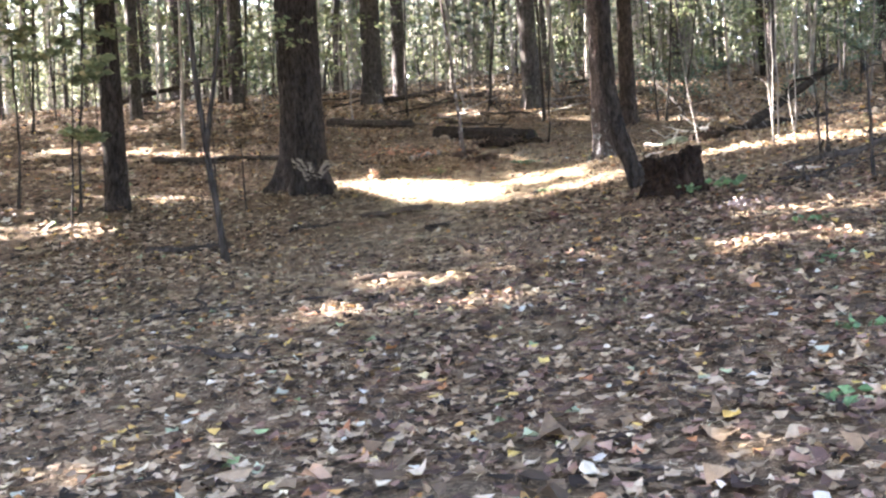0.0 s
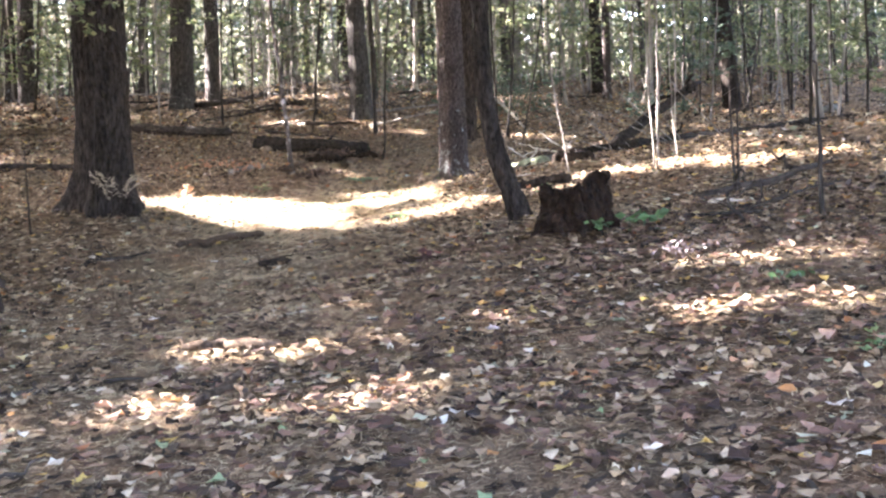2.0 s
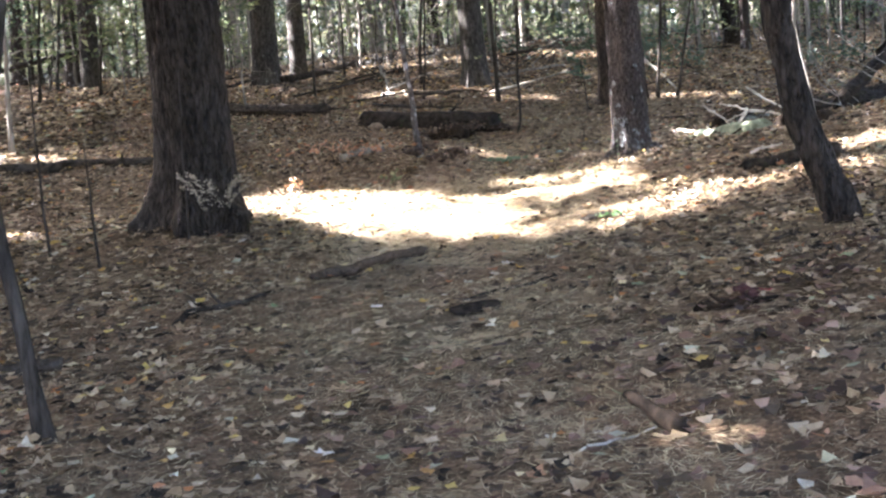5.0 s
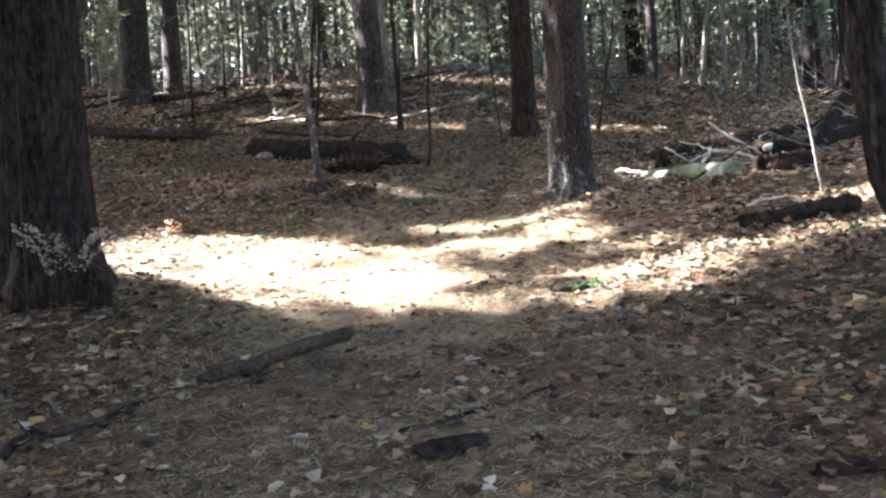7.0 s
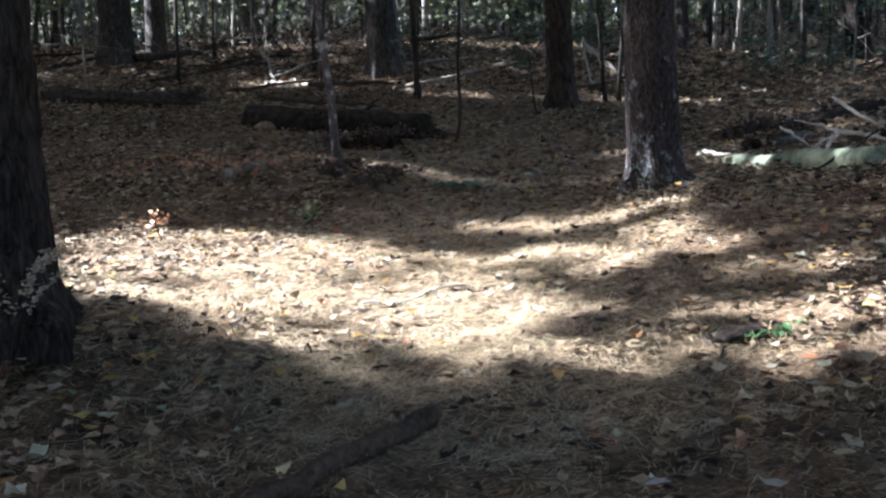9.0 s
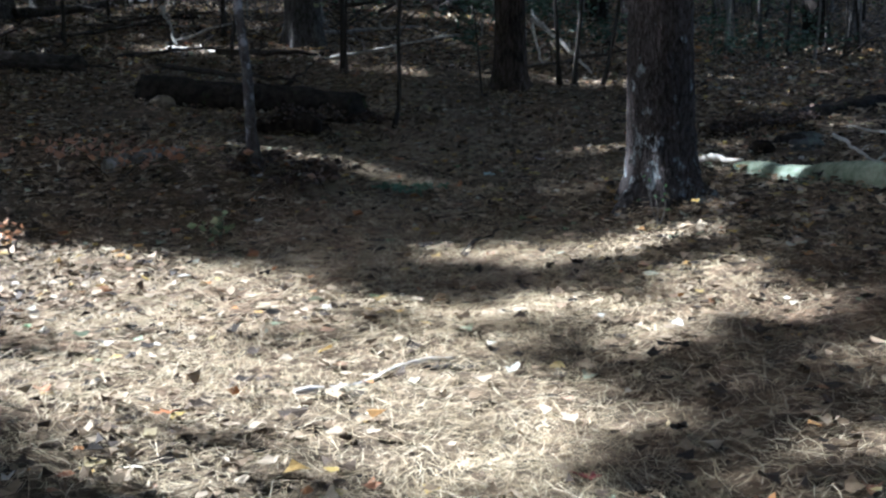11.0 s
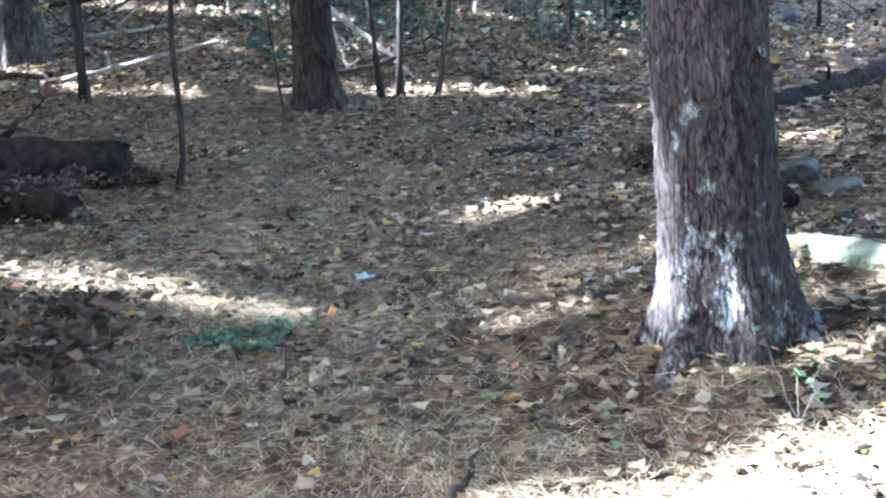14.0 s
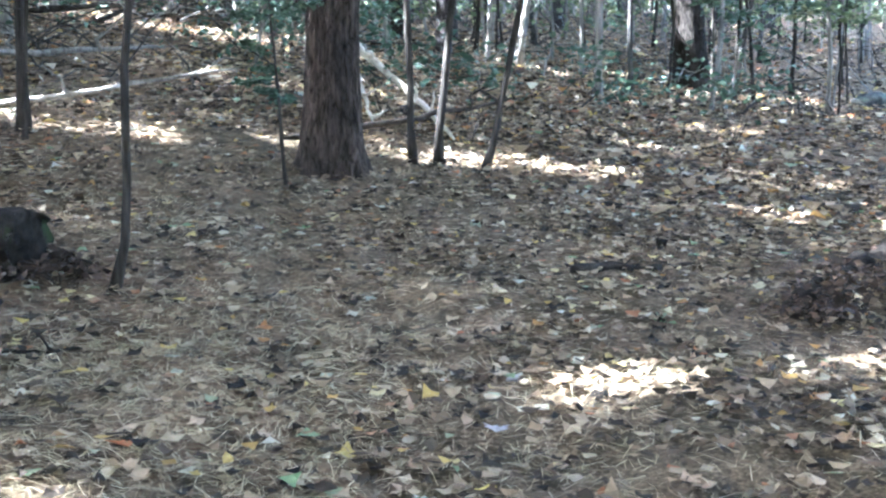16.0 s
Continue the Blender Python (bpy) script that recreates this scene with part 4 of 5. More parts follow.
for k in range(30):
    x, y = rng.uniform(-9, 13), rng.uniform(30, 44)
    a, ln = rng.uniform(-0.5, 0.5), rng.uniform(0.7, 2.8)
    branch(x, y, x + ln * math.cos(a), y + ln * math.sin(a), rng.uniform(0.02, 0.05), "fallen branch on the wooded slope", M_LOG if k % 5 or x > 3 else M_BARK_PALE, rng.uniform(0, 0.15), rng.uniform(0, 0.5), 400 + k, twigs=2)
# fine dead twigs on stems above the bleached branches
for k in range(9):
    x, y = 5.2 + 0.22 * k, 21.0 + 0.35 * (k % 4)
    a = rng.uniform(2.2, 4.2)
    branch(x, y, x + 1.1 * math.cos(a), y + 1.1 * math.sin(a), 0.008, "fine dead twigs bare of leaves", M_BARK_PALE, rng.uniform(0.0, 0.1), rng.uniform(0.7, 1.6), 500 + k, 0.05, 4)


def lump(x, y, sx, sy, sz, turn, label, material, name, category, seed, sink=0.3):
    """A rough lump, wider than high, half sunk into the litter."""
    n, m = 22, 15
    a, b = np.meshgrid(np.linspace(0, 2 * np.pi, n, endpoint=False), np.linspace(-np.pi / 2, np.pi / 2, m))
    d = np.stack([np.cos(b) * np.cos(a), np.cos(b) * np.sin(a), np.sin(b)], -1)
    k = 1 + 0.5 * (vnoise(d[..., 0] * 1.6 + d[..., 2], d[..., 1] * 1.6 - d[..., 2], seed) - 0.5) + 0.3 * (vnoise(d[..., 0] * 4.5 + 2 * d[..., 2], d[..., 1] * 4.5 + d[..., 2], seed + 1) - 0.5)
    v = d * k[..., None] * np.array([sx, sy, sz]) / 2
    i, j = np.arange(m - 1)[:, None] * n, np.arange(n)[None]
    quads = np.stack([i + j, i + (j + 1) % n, i + (j + 1) % n + n, i + j + n], -1).reshape(-1, 4)
    ob = tagged(part(name, Geo().add(v, [quads]), material), label, category)
    ob.matrix_basis = pose(x, y, gz(x, y) + sz * (0.5 - sink), 0, 0, turn)
    return ob


M_STONE = bark("lichened_grey_stone", (0.045, 0.045, 0.042), (0.11, 0.112, 0.105), (0.1, 0.125, 0.09), 9, 0.56, 1.0, 0.01)
lump(5.15, 24.0, 0.4, 0.22, 0.2, 20, "rough mossy chunk of rotten wood behind the pale log", M_MOSSY, "wood_chunk", "wood", 3)
lump(4.6, 23.6, 0.26, 0.2, 0.17, 70, "rough dark chunk of rotten wood behind the pale log", M_ROT, "wood_chunk", "wood", 4)
lump(4.95, 23.5, 0.28, 0.18, 0.14, -10, "pale lichened stone behind the pale log", M_STONE, "stone", "stone", 5)
lump(5.55, 24.35, 0.32, 0.22, 0.16, 0, "pale lichened stone behind the pale log", M_STONE, "stone", "stone", 6)
lump(15.5, 34.4, 0.6, 0.4, 0.3, 10, "grey stone in the sunlit leaf litter", M_STONE, "stone", "stone", 7)
lump(-0.02, 14.58, 0.34, 0.2, 0.09, 15, "low mossy lump of rotten wood on the path", M_MOSSY, "wood_chunk", "wood", 8, 0.35)
lump(1.45, 17.45, 0.3, 0.14, 0.12, 0, "low mossy lump of rotten wood on the path", M_MOSSY, "wood_chunk", "wood", 9, 0.35)
lump(0.18, 27.6, 0.24, 0.2, 0.16, 0, "pale dry leaf-covered root lump by the log", M_DRYROOT, "wood_chunk", "wood", 10)
lump(1.25, 26.35, 0.62, 0.34, 0.28, -15, "dark crumbling chunk of rotten wood beside the log", M_ROT, "wood_chunk", "wood", 11)
log(-0.5, 24.2, 0.05, 24.42, 0.12, 0.1, "short pale weathered log in rust-brown leaves", M_BARK_PALE, seed=15, bark_bits=False)
branch(3.85, 13.5, 4.15, 13.35, 0.025, "bleached splinter of wood in the leaves", M_BARE, 0.0, 0.02, 75, 0.01, 0)

# ---------------------------------------------------------------- small plants
def plant(x, y, height, count, size, material, label, name="plant", spread=0.16, seed=0, stems=4, stem_mat=None):
    thing = tagged(new(name), label, "plant")
    thing.location = (x, y, gz(x, y))
    r = np.random.default_rng(seed)
    g = Geo()
    for k in range(stems):
        a = r.uniform(0, 6.283)
        top = np.array([math.cos(a) * spread, math.sin(a) * spread, height * r.uniform(0.6, 1.0)])
        part("stem", tube(Geo(), bend((0, 0, -0.02), top, 0.02, 6, 0.01, seed + k), np.linspace(0.0035, 0.0015, 6), 5), stem_mat or M_BARK_THIN, thing)
        p = top + r.normal(0, 1, (count, 3)) * np.array([spread * 0.6, spread * 0.6, height * 0.14])
        g.add(*cards(p, size, seed * 13 + k, 0.3, 0.62))
    part("leaves", g, material, thing, smooth=False)
    return thing


plant(2.6, 12.55, 0.13, 3, 0.08, M_GREEN, "small green seedling beside the rotten stump", "seedling", 0.07, 1)
plant(2.88, 12.5, 0.16, 4, 0.095, M_GREEN, "small green seedling beside the rotten stump", "seedling", 0.1, 2)
fern = tagged(new("dry_plant"), "dry pale-leaved plant arching at the foot of the pine", "plant")
fronds = Geo()
fern.location = (-1.72, 17.32, gz(-1.72, 17.32))
for k, (a, reach) in enumerate([(0.0, 0.3), (0.5, 0.26), (3.0, 0.28), (2.5, 0.3), (5.6, 0.26), (3.9, 0.24), (4.6, 0.2)]):
    tip = np.array([math.cos(a) * reach * 0.8, math.sin(a) * reach * 0.5 - 0.03, 0.43 + 0.04 * (k % 3)])
    stalk = bend((0, 0, -0.02), tip, 0.1, 12, 0.004, k)
    part("stem", tube(Geo(), stalk, np.linspace(0.0022, 0.001, 12), 5), M_BARK_THIN, fern)
    for q in (5, 7, 9, 10):
        spray(fronds, stalk[q], stalk[q + 1] - stalk[q - 1], 0.14, 26, 0.024, 40 * k + q, 0.02)
tagged(part("frond_leaves", fronds, M_DRYPLANT, fern, smooth=False), kind="stuff")
plant(-1.1, 22.2, 0.2, 6, 0.045, plain_leaf("orange_leaves", (0.42, 0.22, 0.11)), "small orange dead fern in sunlight", "fern", 0.07, 5)
plant(0.05, 22.1, 0.2, 8, 0.06, M_UNDER, "small yellow-green seedling in sunlight", "seedling", 0.06, 6)
plant(-0.45, 23.9, 0.26, 26, 0.07, plain_leaf("rust_leaves", (0.3, 0.15, 0.08)), "low rust-brown fern patch", "fern", 0.4, 7, 5)
plant(2.62, 21.5, 0.26, 4, 0.035, M_GREEN, "small green plant with bleached stems by the tree", "seedling", 0.08, 8, 3, M_BARK_PALE)
M_GROUND_PLANT = plain_leaf("blue_green_leaves", (0.08, 0.15, 0.085))
for k, (x, y) in enumerate([(1.52, 23.75), (1.7, 23.66), (1.84, 23.72), (1.6, 23.55)]):
    tagged(plant(x, y, 0.07, 14, 0.042, M_GROUND_PLANT, "low blue-green ground plant", "ground_plant", 0.08, 10 + k, 3), group="ground plants on the mound")
for k, (x, y) in enumerate([(0.55, 23.6), (0.85, 23.5), (1.05, 23.75), (0.9, 24.05), (0.65, 23.95), (1.15, 24.2), (0.4, 23.8), (0.75, 23.3)]):
    tagged(plant(x, y, 0.1, 26, 0.07, M_ROTLEAF, "dark heap of rotting leaves at a sapling", "leaf_heap", 0.14, 90 + k, 3), group="leaf heaps on the mound")
for k, (x, y) in enumerate([(5.25, 25.45), (5.5, 25.5), (5.75, 25.62), (6.05, 25.72), (6.4, 25.85), (1.2, 26.3), (0.95, 26.45), (1.45, 26.5), (1.75, 26.8), (2.2, 26.95)]):
    tagged(plant(x, y, 0.13 + 0.05 * (k % 3), 34, 0.052, M_ROTLEAF, "dark heap of rotting leaves and bark against a log", "leaf_heap", 0.13, 140 + k, 4), group="leaf heaps along the logs")
plant(2.75, 10.9, 0.15, 14, 0.035, plain_leaf("grey_purple_leaves", (0.1, 0.08, 0.082)), "dried curled grey-purple fern in the leaf litter", "dry_fern", 0.13, 160, 6)
plant(3.0, 11.2, 0.13, 12, 0.032, plain_leaf("dull_tan_leaves", (0.1, 0.075, 0.055)), "dried pale fern in the leaf litter", "dry_fern", 0.12, 161, 5)
plant(1.22, 13.35, 0.1, 5, 0.06, plain_leaf("dark_maroon_leaves", (0.06, 0.02, 0.02)), "small dark maroon seedling beside a stick", "seedling", 0.03, 162, 3)
for k, (x, y) in enumerate([(1.6, 5.0), (2.1, 6.3), (2.4, 5.6), (2.9, 9.8), (1.5, 17.3), (3.2, 16.9), (2.5, 8.0)]):
    plant(x, y, 0.1, 5, 0.06, M_GREEN, "tiny green seedling in the leaf litter", "seedling", 0.06, 30 + k, 3)
for k in range(16):
    x, y = rng.uniform(3.5, 12), rng.uniform(30, 38)
    plant(x, y, rng.uniform(0.5, 1.0), 26, 0.09, M_PINE, "low evergreen seedling on the slope", "seedling", 0.35, 50 + k, 5)

# ---------------------------------------------------------------- leaf litter and needles
OVAL = np.array([(-0.5, 0, 0), (-0.18, 0.26, 0.1), (0.2, 0.22, 0.12), (0.5, 0, 0.03), (0.2, -0.22, 0.1), (-0.18, -0.26, 0.13)])
OVAL_F = [np.array([[0, 1, 2, 3], [0, 3, 4, 5]])]
ang = np.linspace(0, 2 * np.pi, 12, endpoint=False)
lob = np.array([0.52, 0.26, 0.5, 0.24, 0.46, 0.3, 0.34, 0.3, 0.46, 0.24, 0.5, 0.26])
LOBED = np.concatenate([[(0, 0, 0.0)], np.stack([lob * np.cos(ang), lob * np.sin(ang), 0.16 * (lob - 0.25) + 0.09 * np.abs(np.sin(ang))], -1)])
LOBED_F = [np.array([[0, k + 1, (k + 1) % 12 + 1] for k in range(12)])]
STAR = np.array([(0.5, 0.02, 0.06), (0.2, 0.25, 0.0), (0.05, 0.46, 0.1), (-0.25, 0.22, 0.02), (-0.48, 0.03, 0.09), (-0.2, -0.26, 0.0), (0.04, -0.47, 0.08), (0.26, -0.2, 0.02)])
STAR_F = [np.array([[1, 3, 5, 7]]), np.array([[7, 0, 1], [1, 2, 3], [3, 4, 5], [5, 6, 7]])]


def scatter(geo, shape, faces, x, y, size, tilt, lift, seed, curl=1.0, swirl=0.0):
    r = np.random.default_rng(seed)
    n = len(x)
    a = r.uniform(0, 6.283, n)
    if swirl:  # strands lie in loose sheaves
        a = 12 * vnoise(x * 1.1, y * 1.1, 23) + r.normal(0, swirl, n)
    tx, ty = r.normal(0, tilt, n), r.normal(0, tilt, n)
    s = np.asarray(size)
    base = shape * np.array([1, 1, curl])
    p = base[None] * s[:, None, None]
    p[..., 2] *= r.uniform(-0.4, 1.6, n)[:, None]
    ca, sa = np.cos(a)[:, None], np.sin(a)[:, None]
    px, py = p[..., 0] * ca - p[..., 1] * sa, p[..., 0] * sa + p[..., 1] * ca
    pz = p[..., 2] + px * tx[:, None] + py * ty[:, None]
    vx, vy = px + x[:, None], py + y[:, None]
    flat = floor_z(x, y)[:, None] + (px * 0.04 + py * 0.1)
    v = np.stack([vx, vy, flat + np.abs(pz) * 0.9 + r.uniform(0.004, lift, n)[:, None]], -1)
    off = np.arange(n)[:, None, None] * len(shape)
    geo.add(v.reshape(-1, 3), [(f[None] + off).reshape(-1, f.shape[1]) for f in faces])


def path_mid(y):
    return np.where(y < 16, -0.1 + 0 * y, 0.25 * (y - 16)) + 0.0


def on_path(x, y):
    # widened to the left near y 20.5: pale straw there brightens the sun patch
    wide = 1.5 + 1.8 * np.exp(-((y - 20.5) / 2.2) ** 2) * (x < path_mid(y))
    return np.exp(-((x - path_mid(y)) / wide) ** 2) * ease((y - 5) / 5)


def litter_patch(name, n, x0, x1, y0, y1, size, seed, lobed=0.5, label="", fade=1.5, material=None):
    r = np.random.default_rng(seed)
    x, y = r.uniform(x0, x1, n), r.uniform(y0, y1, n)
    clump = vnoise(x * 1.3, y * 1.3, seed)
    edge = ease((x - x0) / fade) * ease((x1 - x) / fade) * ease((y - y0) / fade) * ease((y1 - y) / fade)
    ok = r.random(n) < (1 - (0.84 - 0.32 * ease((y - 21.5) / 2)) * on_path(x, y) * ease((y - 6) / 8)) * (0.35 + 1.0 * clump) * edge
    x, y = x[ok], y[ok]
    s = size * r.uniform(0.55, 1.35, len(x))
    star = r.random(len(x)) < lobed
    g = Geo()
    scatter(g, OVAL, OVAL_F, x[~star], y[~star], s[~star], 0.5, 0.045, seed + 1, 1.2)
    scatter(g, STAR, STAR_F, x[star], y[star], s[star] * 1.15, 0.46, 0.045, seed + 2, 1.4)
    tagged(part(name, g, material or M_LITTER, smooth=False), label, "leaves", kind="stuff")


litter_patch("leaf_litter", 92000, -5.5, 7.5, 0.2, 21.5, 0.066, 41, label="brown and tan fallen leaves covering the forest floor")
litter_patch("leaf_litter", 100000, -6, 10, 19.5, 33, 0.06, 42, label="brown and tan fallen leaves covering the forest floor")
litter_patch("leaf_litter", 95000, -7, 17, 30, 41, 0.075, 49, 0.3, "brown fallen leaves on the wooded slope")
litter_patch("leaf_litter", 45000, -18, 26, 30, 54, 0.12, 43, 0.2, "brown fallen leaves on the wooded slope")
litter_patch("leaf_litter", 26000, -15, -3.5, 3, 32, 0.12, 44, 0.2, "brown fallen leaves beside the path")
litter_patch("leaf_litter", 24000, 5.5, 17, 3, 31, 0.12, 45, 0.2, "brown fallen leaves beside the path")

# darkened leaves paint the deeper shade on the right-hand slope
litter_patch("leaf_litter", 15000, -1.5, 8, 0.5, 14.5, 0.08, 50, 0.5, "red-brown fallen leaves on the slope, darkened for shade", 1.5, M_DARKLEAF)
litter_patch("leaf_litter", 26000, -15, 17, -12, 6, 0.12, 47, 0.3, "brown fallen leaves beside the path", 3.0)

NEEDLE = np.array([(-0.5, -0.014, 0.0), (0.5, 0.0, 0.0), (-0.5, 0.014, 0.0), (0.0, 0.02, 0.03), (0.0, -0.02, 0.03)])
NEEDLE_F = [np.array([[0, 4, 3, 2]]), np.array([[4, 1, 3]])]
n = 520000
x, y = rng.uniform(-3.5, 6.5, n), rng.uniform(4, 30, n)
ok = rng.random(n) < (0.26 + 0.74 * on_path(x, y)) * (1 - 0.15 * ease((y - 21.5) / 3)) * (0.25 + 1.0 * vnoise(x * 2, y * 2, 12))
x, y = x[ok], y[ok]
g = Geo()
scatter(g, NEEDLE, NEEDLE_F, x, y, rng.uniform(0.04, 0.09, len(x)), 0.24, 0.022, 46, 1.0, 1.3)
tagged(part("pine_needles", g, M_NEEDLE, smooth=False), "tan pine needles strewn over the path", "needles", kind="stuff")

# pale straw in sheaves on the path, also brightening its sunlit patch by colour, and on the mound
STRAND = np.array([(-0.5, -0.006, 0.0), (-0.5, 0.006, 0.0), (-0.12, 0.008, 0.12), (-0.12, -0.008, 0.12), (0.22, 0.006, 0.13), (0.22, -0.006, 0.13), (0.5, 0.0, 0.02)])
STRAND_F = [np.array([[0, 3, 2, 1], [3, 5, 4, 2]]), np.array([[5, 6, 4]])]
n = 150000
x, y = rng.uniform(-2.4, 4.4, n), rng.uniform(16.4, 27.0, n)
mound = np.exp(-((x - 1.2) / 1.0) ** 2 - ((y - 24.6) / 0.9) ** 2)
ok = rng.random(n) < np.maximum(on_path(x, y), mound) * (0.25 + 0.9 * vnoise(x * 1.8, y * 1.8, 13)) * (1 - 0.66 * ease((y - 21.8) / 1.2) * (1 - 0.6 * mound))
x, y = x[ok], y[ok]
g = Geo()
scatter(g, STRAND, STRAND_F, x, y, rng.uniform(0.07, 0.16, len(x)), 0.3, 0.035, 48, 1.2, 0.9)
tagged(part("dry_grass", g, M_STRAW, smooth=False), "pale dry straw and needles on the path", "needles", kind="stuff")

# larger leaves lying loose along the path
shapes = []
for k in range(6):
    r = np.random.default_rng(900 + k)
    base = LOBED if k % 3 else OVAL
    v = base * np.array([1, 0.75 + 0.3 * r.random(), 1.2]) + r.normal(0, 0.025, base.shape)
    v[:, 2] += (0.2 + 0.4 * r.random()) * v[:, 1] ** 2 + 0.15 * v[:, 0] * v[:, 1]
    shapes.append(Geo().add(v, LOBED_F if k % 3 else OVAL_F).mesh("leaf", M_ONE_LEAF, True))
for k in range(290):
    y = rng.uniform(2.5, 27)
    x = float(path_mid(np.array(y))) + rng.normal(0.5, 1.5)
    ob = new("leaf", shapes[k % 6])
    ob.parent = GROUND
    ob.matrix_basis = pose(x, y, gz(x, y) + 0.028, rng.normal(0, 16) + 5, rng.normal(0, 16), rng.uniform(0, 360)) @ Matrix.Scale(rng.uniform(0.065, 0.105), 4)

# single bright leaves that stand out
BRIGHT = [(2.54, 24.37, 0.13, 0), (2.88, 24.19, 0.13, 1), (2.91, 24.49, 0.07, 2), (2.72, 24.53, 0.08, 3), (0.9, 10.35, 0.12, 0), (1.1, 9.9, 0.11, 4), (1.5, 10.1, 0.12, 3), (2.3, 10.4, 0.12, 3), (0.4, 16.0, 0.11, 3),
          (-0.6, 15.0, 0.1, 3), (1.6, 11.0, 0.12, 5), (0.6, 8.2, 0.11, 3), (-0.5, 7.2, 0.1, 2), (1.2, 6.8, 0.12, 4), (1.35, 13.42, 0.09, 6), (2.0, 7.4, 0.12, 3), (-1.0, 12.2, 0.11, 3), (0.4, 9.5, 0.12, 3),
          (1.9, 12.0, 0.11, 2), (0.7, 18.2, 0.1, 6), (-0.5, 19.2, 0.11, 5), (0.4, 20.6, 0.11, 3), (2.2, 23.2, 0.1, 2), (3.4, 23.3, 0.11, 3), (3.2, 24.9, 0.1, 4), (1.3, 22.0, 0.1, 4), (3.6, 25.4, 0.12, 3), (2.0, 25.2, 0.11, 5)]
TINTS = [("pale blue-green", plain_leaf("pale_blue_leaf", (0.42, 0.58, 0.6))), ("pale yellow", plain_leaf("pale_yellow_leaf", (0.58, 0.5, 0.2))), ("yellow", plain_leaf("yellow_leaf", (0.6, 0.48, 0.1))),
         ("bleached white", plain_leaf("white_leaf", (0.45, 0.42, 0.4))), ("lavender grey", plain_leaf("grey_leaf", (0.4, 0.38, 0.45))), ("rust orange", plain_leaf("rust_leaf", (0.42, 0.15, 0.05))), ("dark red", plain_leaf("red_leaf", (0.2, 0.03, 0.03)))]
for k, (x, y, s, c) in enumerate(BRIGHT):
    v = LOBED * s * np.array([1, 1, 1.3])
    a = k * 2.4
    v = np.stack([v[:, 0] * math.cos(a) - v[:, 1] * math.sin(a), v[:, 0] * math.sin(a) + v[:, 1] * math.cos(a), v[:, 2] + 0.004 + v[:, 1] * 0.1], -1)
    lid = np.concatenate([v, v - np.array([0, 0, 0.003])])
    rim = np.array([[q + 1, (q + 1) % 12 + 1, (q + 1) % 12 + 14, q + 14] for q in range(12)])
    ob = part("fallen_leaf", Geo().add(lid, [LOBED_F[0], LOBED_F[0][:, ::-1] + 13, rim]), TINTS[c][1], smooth=False)
    ob.location = (x, y, gz(x, y) + 0.018)
    tagged(ob, TINTS[c][0] + " fallen leaf lying on the litter", "leaf", "bright fallen leaves")

# ---------------------------------------------------------------- far woods, with haze put into their colours
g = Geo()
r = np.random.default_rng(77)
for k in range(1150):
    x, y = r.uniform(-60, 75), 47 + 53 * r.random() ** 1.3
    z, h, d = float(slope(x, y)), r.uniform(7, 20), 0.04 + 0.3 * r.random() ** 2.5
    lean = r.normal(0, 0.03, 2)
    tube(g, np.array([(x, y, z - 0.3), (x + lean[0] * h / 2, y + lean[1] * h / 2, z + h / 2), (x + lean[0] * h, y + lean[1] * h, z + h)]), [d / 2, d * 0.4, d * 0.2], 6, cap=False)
tagged(part("far_woods", g, M_HAZED_TRUNKS), "dense trunks of the far woods, lightened for haze", "woods", kind="stuff")


def foliage(name, n, x0, x1, y0, y1, h0, h1, size, material, seed, label, power=1.0):
    r = np.random.default_rng(seed)
    x, y = r.uniform(x0, x1, n), r.uniform(y0, y1, n)
    h = h0 + (h1 - h0) * r.random(n) ** power
    ok = r.random(n) < 0.15 + 1.1 * vnoise(x * 0.35 + y * 0.2, h * 0.4, seed)
    p = np.stack([x, y, slope(x, y) + h], -1)[ok]
    tagged(part(name, Geo().add(*cards(p, size, seed, 0.6, 0.65)), material, smooth=False), label, "foliage", kind="stuff")


foliage("far_foliage", 60000, -75, 95, 92, 112, 0.0, 26, 1.6, M_HAZED_LEAVES, 84, "green and yellow foliage of the far woods, greyed for haze", 1.2)
foliage("far_foliage", 105000, -60, 75, 64, 94, 0.0, 19, 0.44, M_HAZED_LEAVES, 81, "green and yellow foliage of the far woods, greyed for haze", 1.25)
foliage("far_foliage", 140000, -36, 56, 47, 66, 0.1, 14, 0.17, M_UNDER, 82, "sunlit yellow-green leaves between the trunks", 1.2)
foliage("far_foliage", 60000, -12, 60, 47, 66, 0.1, 12, 0.2, M_PINE, 83, "dark evergreen foliage between the trunks", 1.2)
foliage("understory_foliage", 70000, -16, 28, 37, 50, 0.5, 9, 0.12, M_UNDER, 86, "thin yellow-green leaves of the understory", 1.2)
# young leafy trees between the trunks
young = np.random.default_rng(61)
for k in range(56):
    x, y = young.uniform(-13, 25), young.uniform(33.5, 48)
    h = young.uniform(2.2, 7.0)
    tagged(sapling(x, y, 0.012 * h + 0.01, h, tuple(young.normal(0, 0.07, 2)), "thin young tree with sparse green and yellow leaves", M_BARK_PALE if k % 3 == 0 else M_BARK_GREY, 22 if k % 4 else 0, 0.22, tuple(young.normal(0, 0.12, 2)), 800 + k, None, M_UNDER if k % 5 else M_PINE, 0.11, "young_tree", 8), group="young trees of the understory")
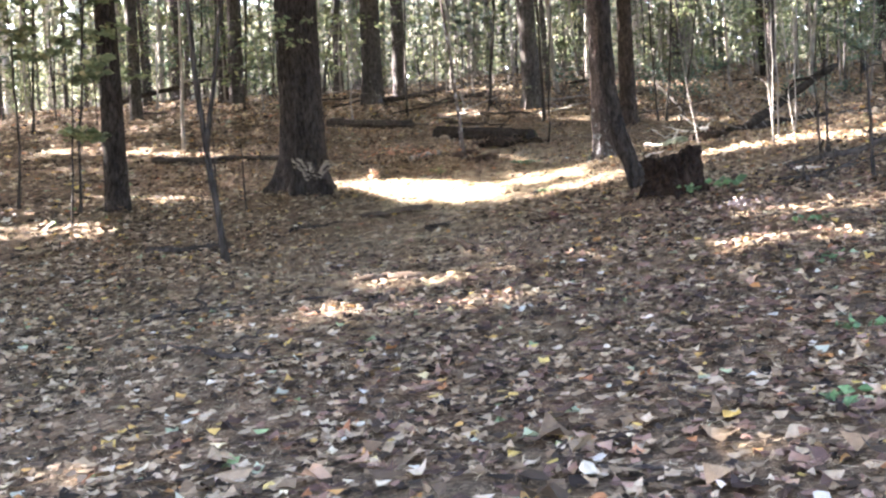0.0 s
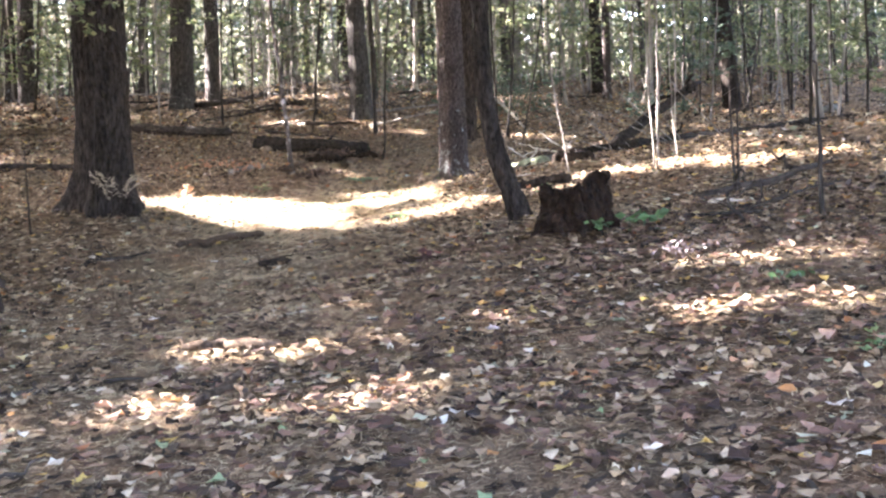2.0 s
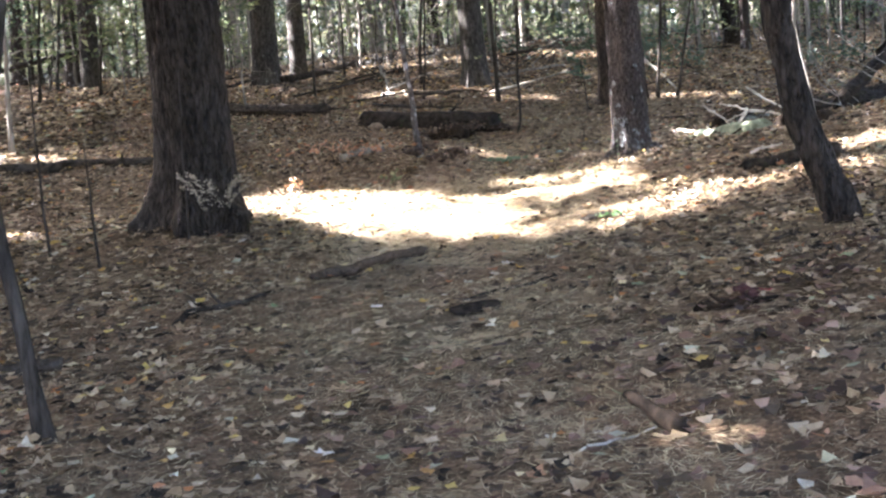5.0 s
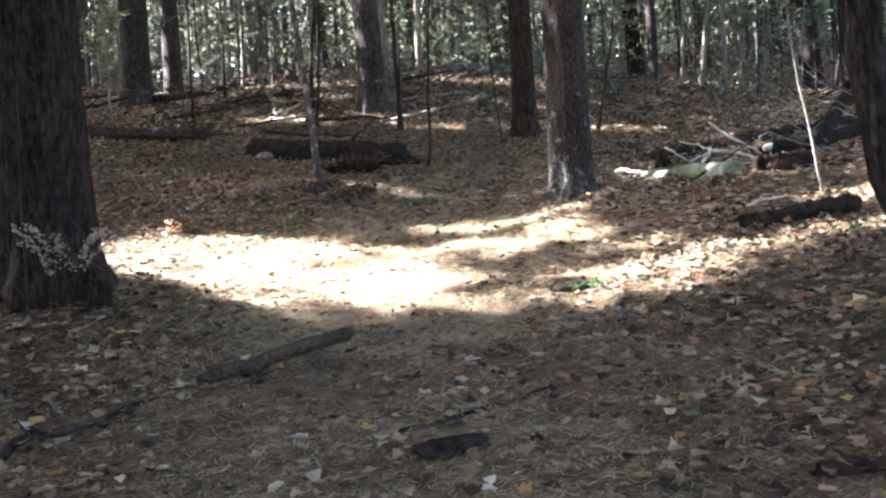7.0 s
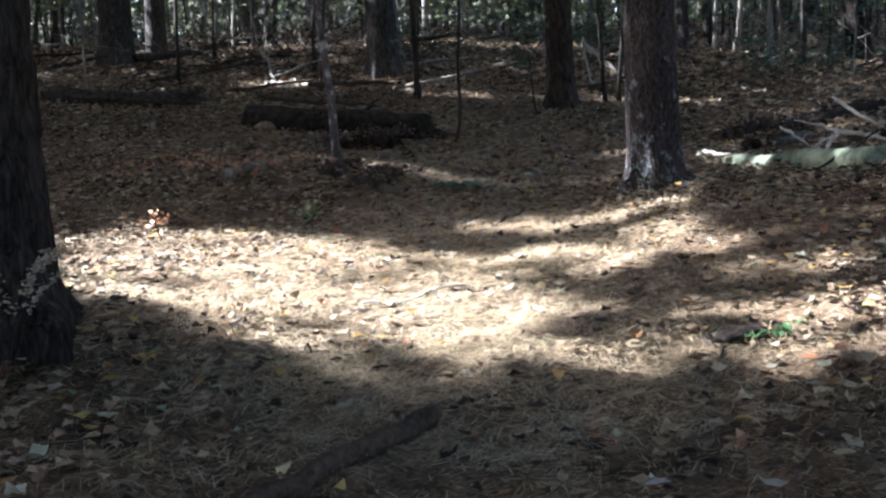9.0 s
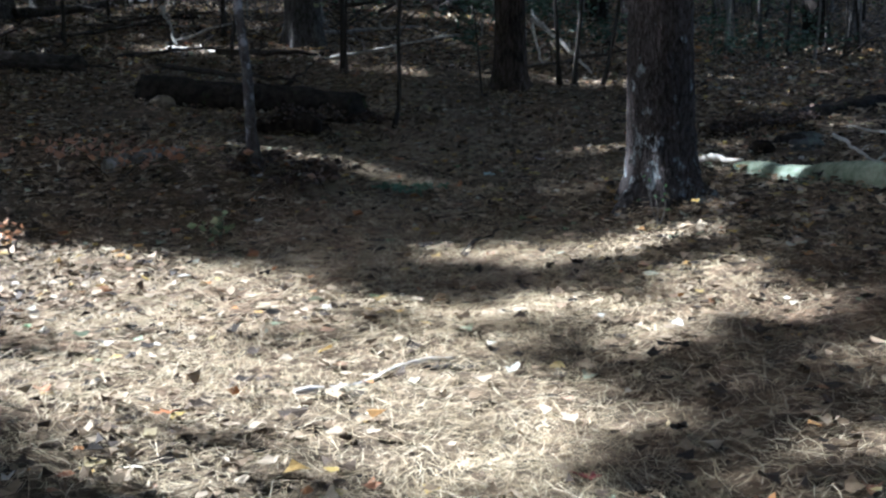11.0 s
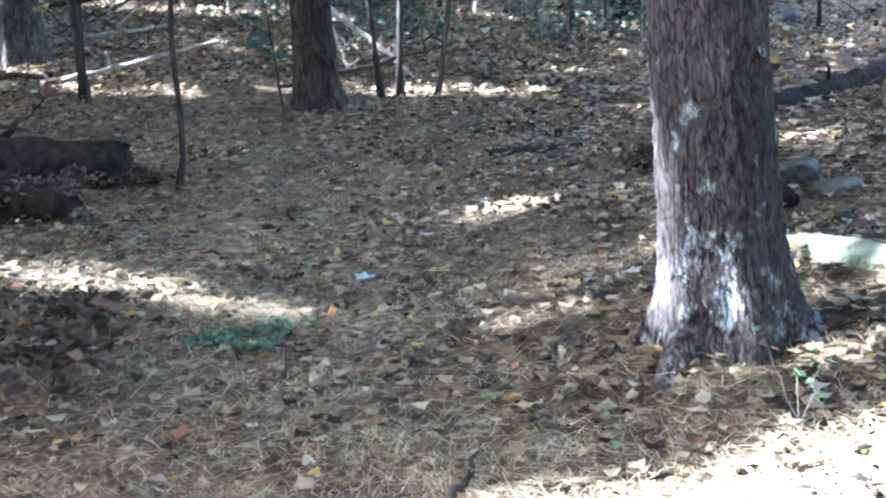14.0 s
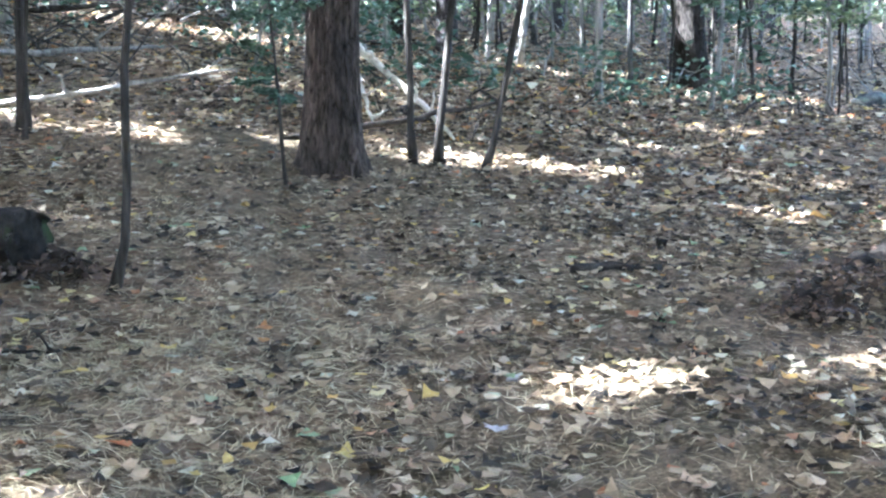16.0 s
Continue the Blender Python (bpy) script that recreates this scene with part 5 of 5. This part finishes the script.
# slender trunks deep in the woods, their sunlight put into a pale bark colour
for k in range(22):
    x, y = young.uniform(-10, 24), young.uniform(35, 52)
    tree("pale_tree", x, y, young.uniform(0.07, 0.17), young.uniform(9, 13), M_BARK_PALE, "slender tree in the woods, coloured pale as if sunlit", tuple(young.normal(0, 0.05, 2)), 0.15, 4, 10, 16, limbs=3, seed=640 + k, clear=0.3)


def brush(n, x0, x1, y0, y1, high, seed, material, label):
    """Tangled dead twigs, in clumps close to the ground."""
    r = np.random.default_rng(seed)
    x, y = r.uniform(x0, x1, n), r.uniform(y0, y1, n)
    ok = r.random(n) < 1.6 * (vnoise(x * 0.45, y * 0.45, seed) - 0.3)
    g = Geo()
    for a, b in zip(x[ok], y[ok]):
        ln, turn = r.uniform(0.3, 1.5), r.uniform(0, 6.283)
        up = r.uniform(-0.2, 0.9)
        p = np.array([a, b, float(slope(a, b)) + high * r.random() ** 2.2])
        q = p + ln * np.array([math.cos(turn), math.sin(turn), up])
        tube(g, bend(p, q, r.uniform(-0.08, 0.12), 4, 0.05, int(a * 1000) % 9999), np.linspace(1.0, 0.3, 4) * r.uniform(0.005, 0.017), 3, cap=False)
    tagged(part("brush", g, material), label, "brush", kind="stuff")


brush(3800, -14, 26, 33, 50, 2.2, 71, M_BARK_GREY, "tangled grey dead brush between the trees")
brush(2200, -14, 26, 34, 50, 3.0, 72, M_BARK_PALE, "tangled pale dead twigs between the trees")
brush(800, -5, 14, 32.5, 39, 0.25, 73, M_BARK_GREY, "fine grey dead twigs close to the forest floor")
foliage("understory_foliage", 14000, 9, 34, 34, 47, 1.6, 8, 0.14, M_UNDER, 87, "thin yellow-green leaves of the understory", 1.0)
# unseen foliage behind and on both sides, added to cut low skylight on the trunks
foliage("far_foliage", 14000, -75, -48, -45, 70, 0.0, 24, 1.6, M_HAZED_LEAVES, 91, "unseen foliage ring added to block low skylight", 1.0)
foliage("far_foliage", 14000, 50, 80, -45, 70, 0.0, 24, 1.6, M_HAZED_LEAVES, 92, "unseen foliage ring added to block low skylight", 1.0)
foliage("far_foliage", 16000, -75, 80, -60, -32, 0.0, 24, 1.6, M_HAZED_LEAVES, 93, "unseen foliage ring added to block low skylight", 1.0)
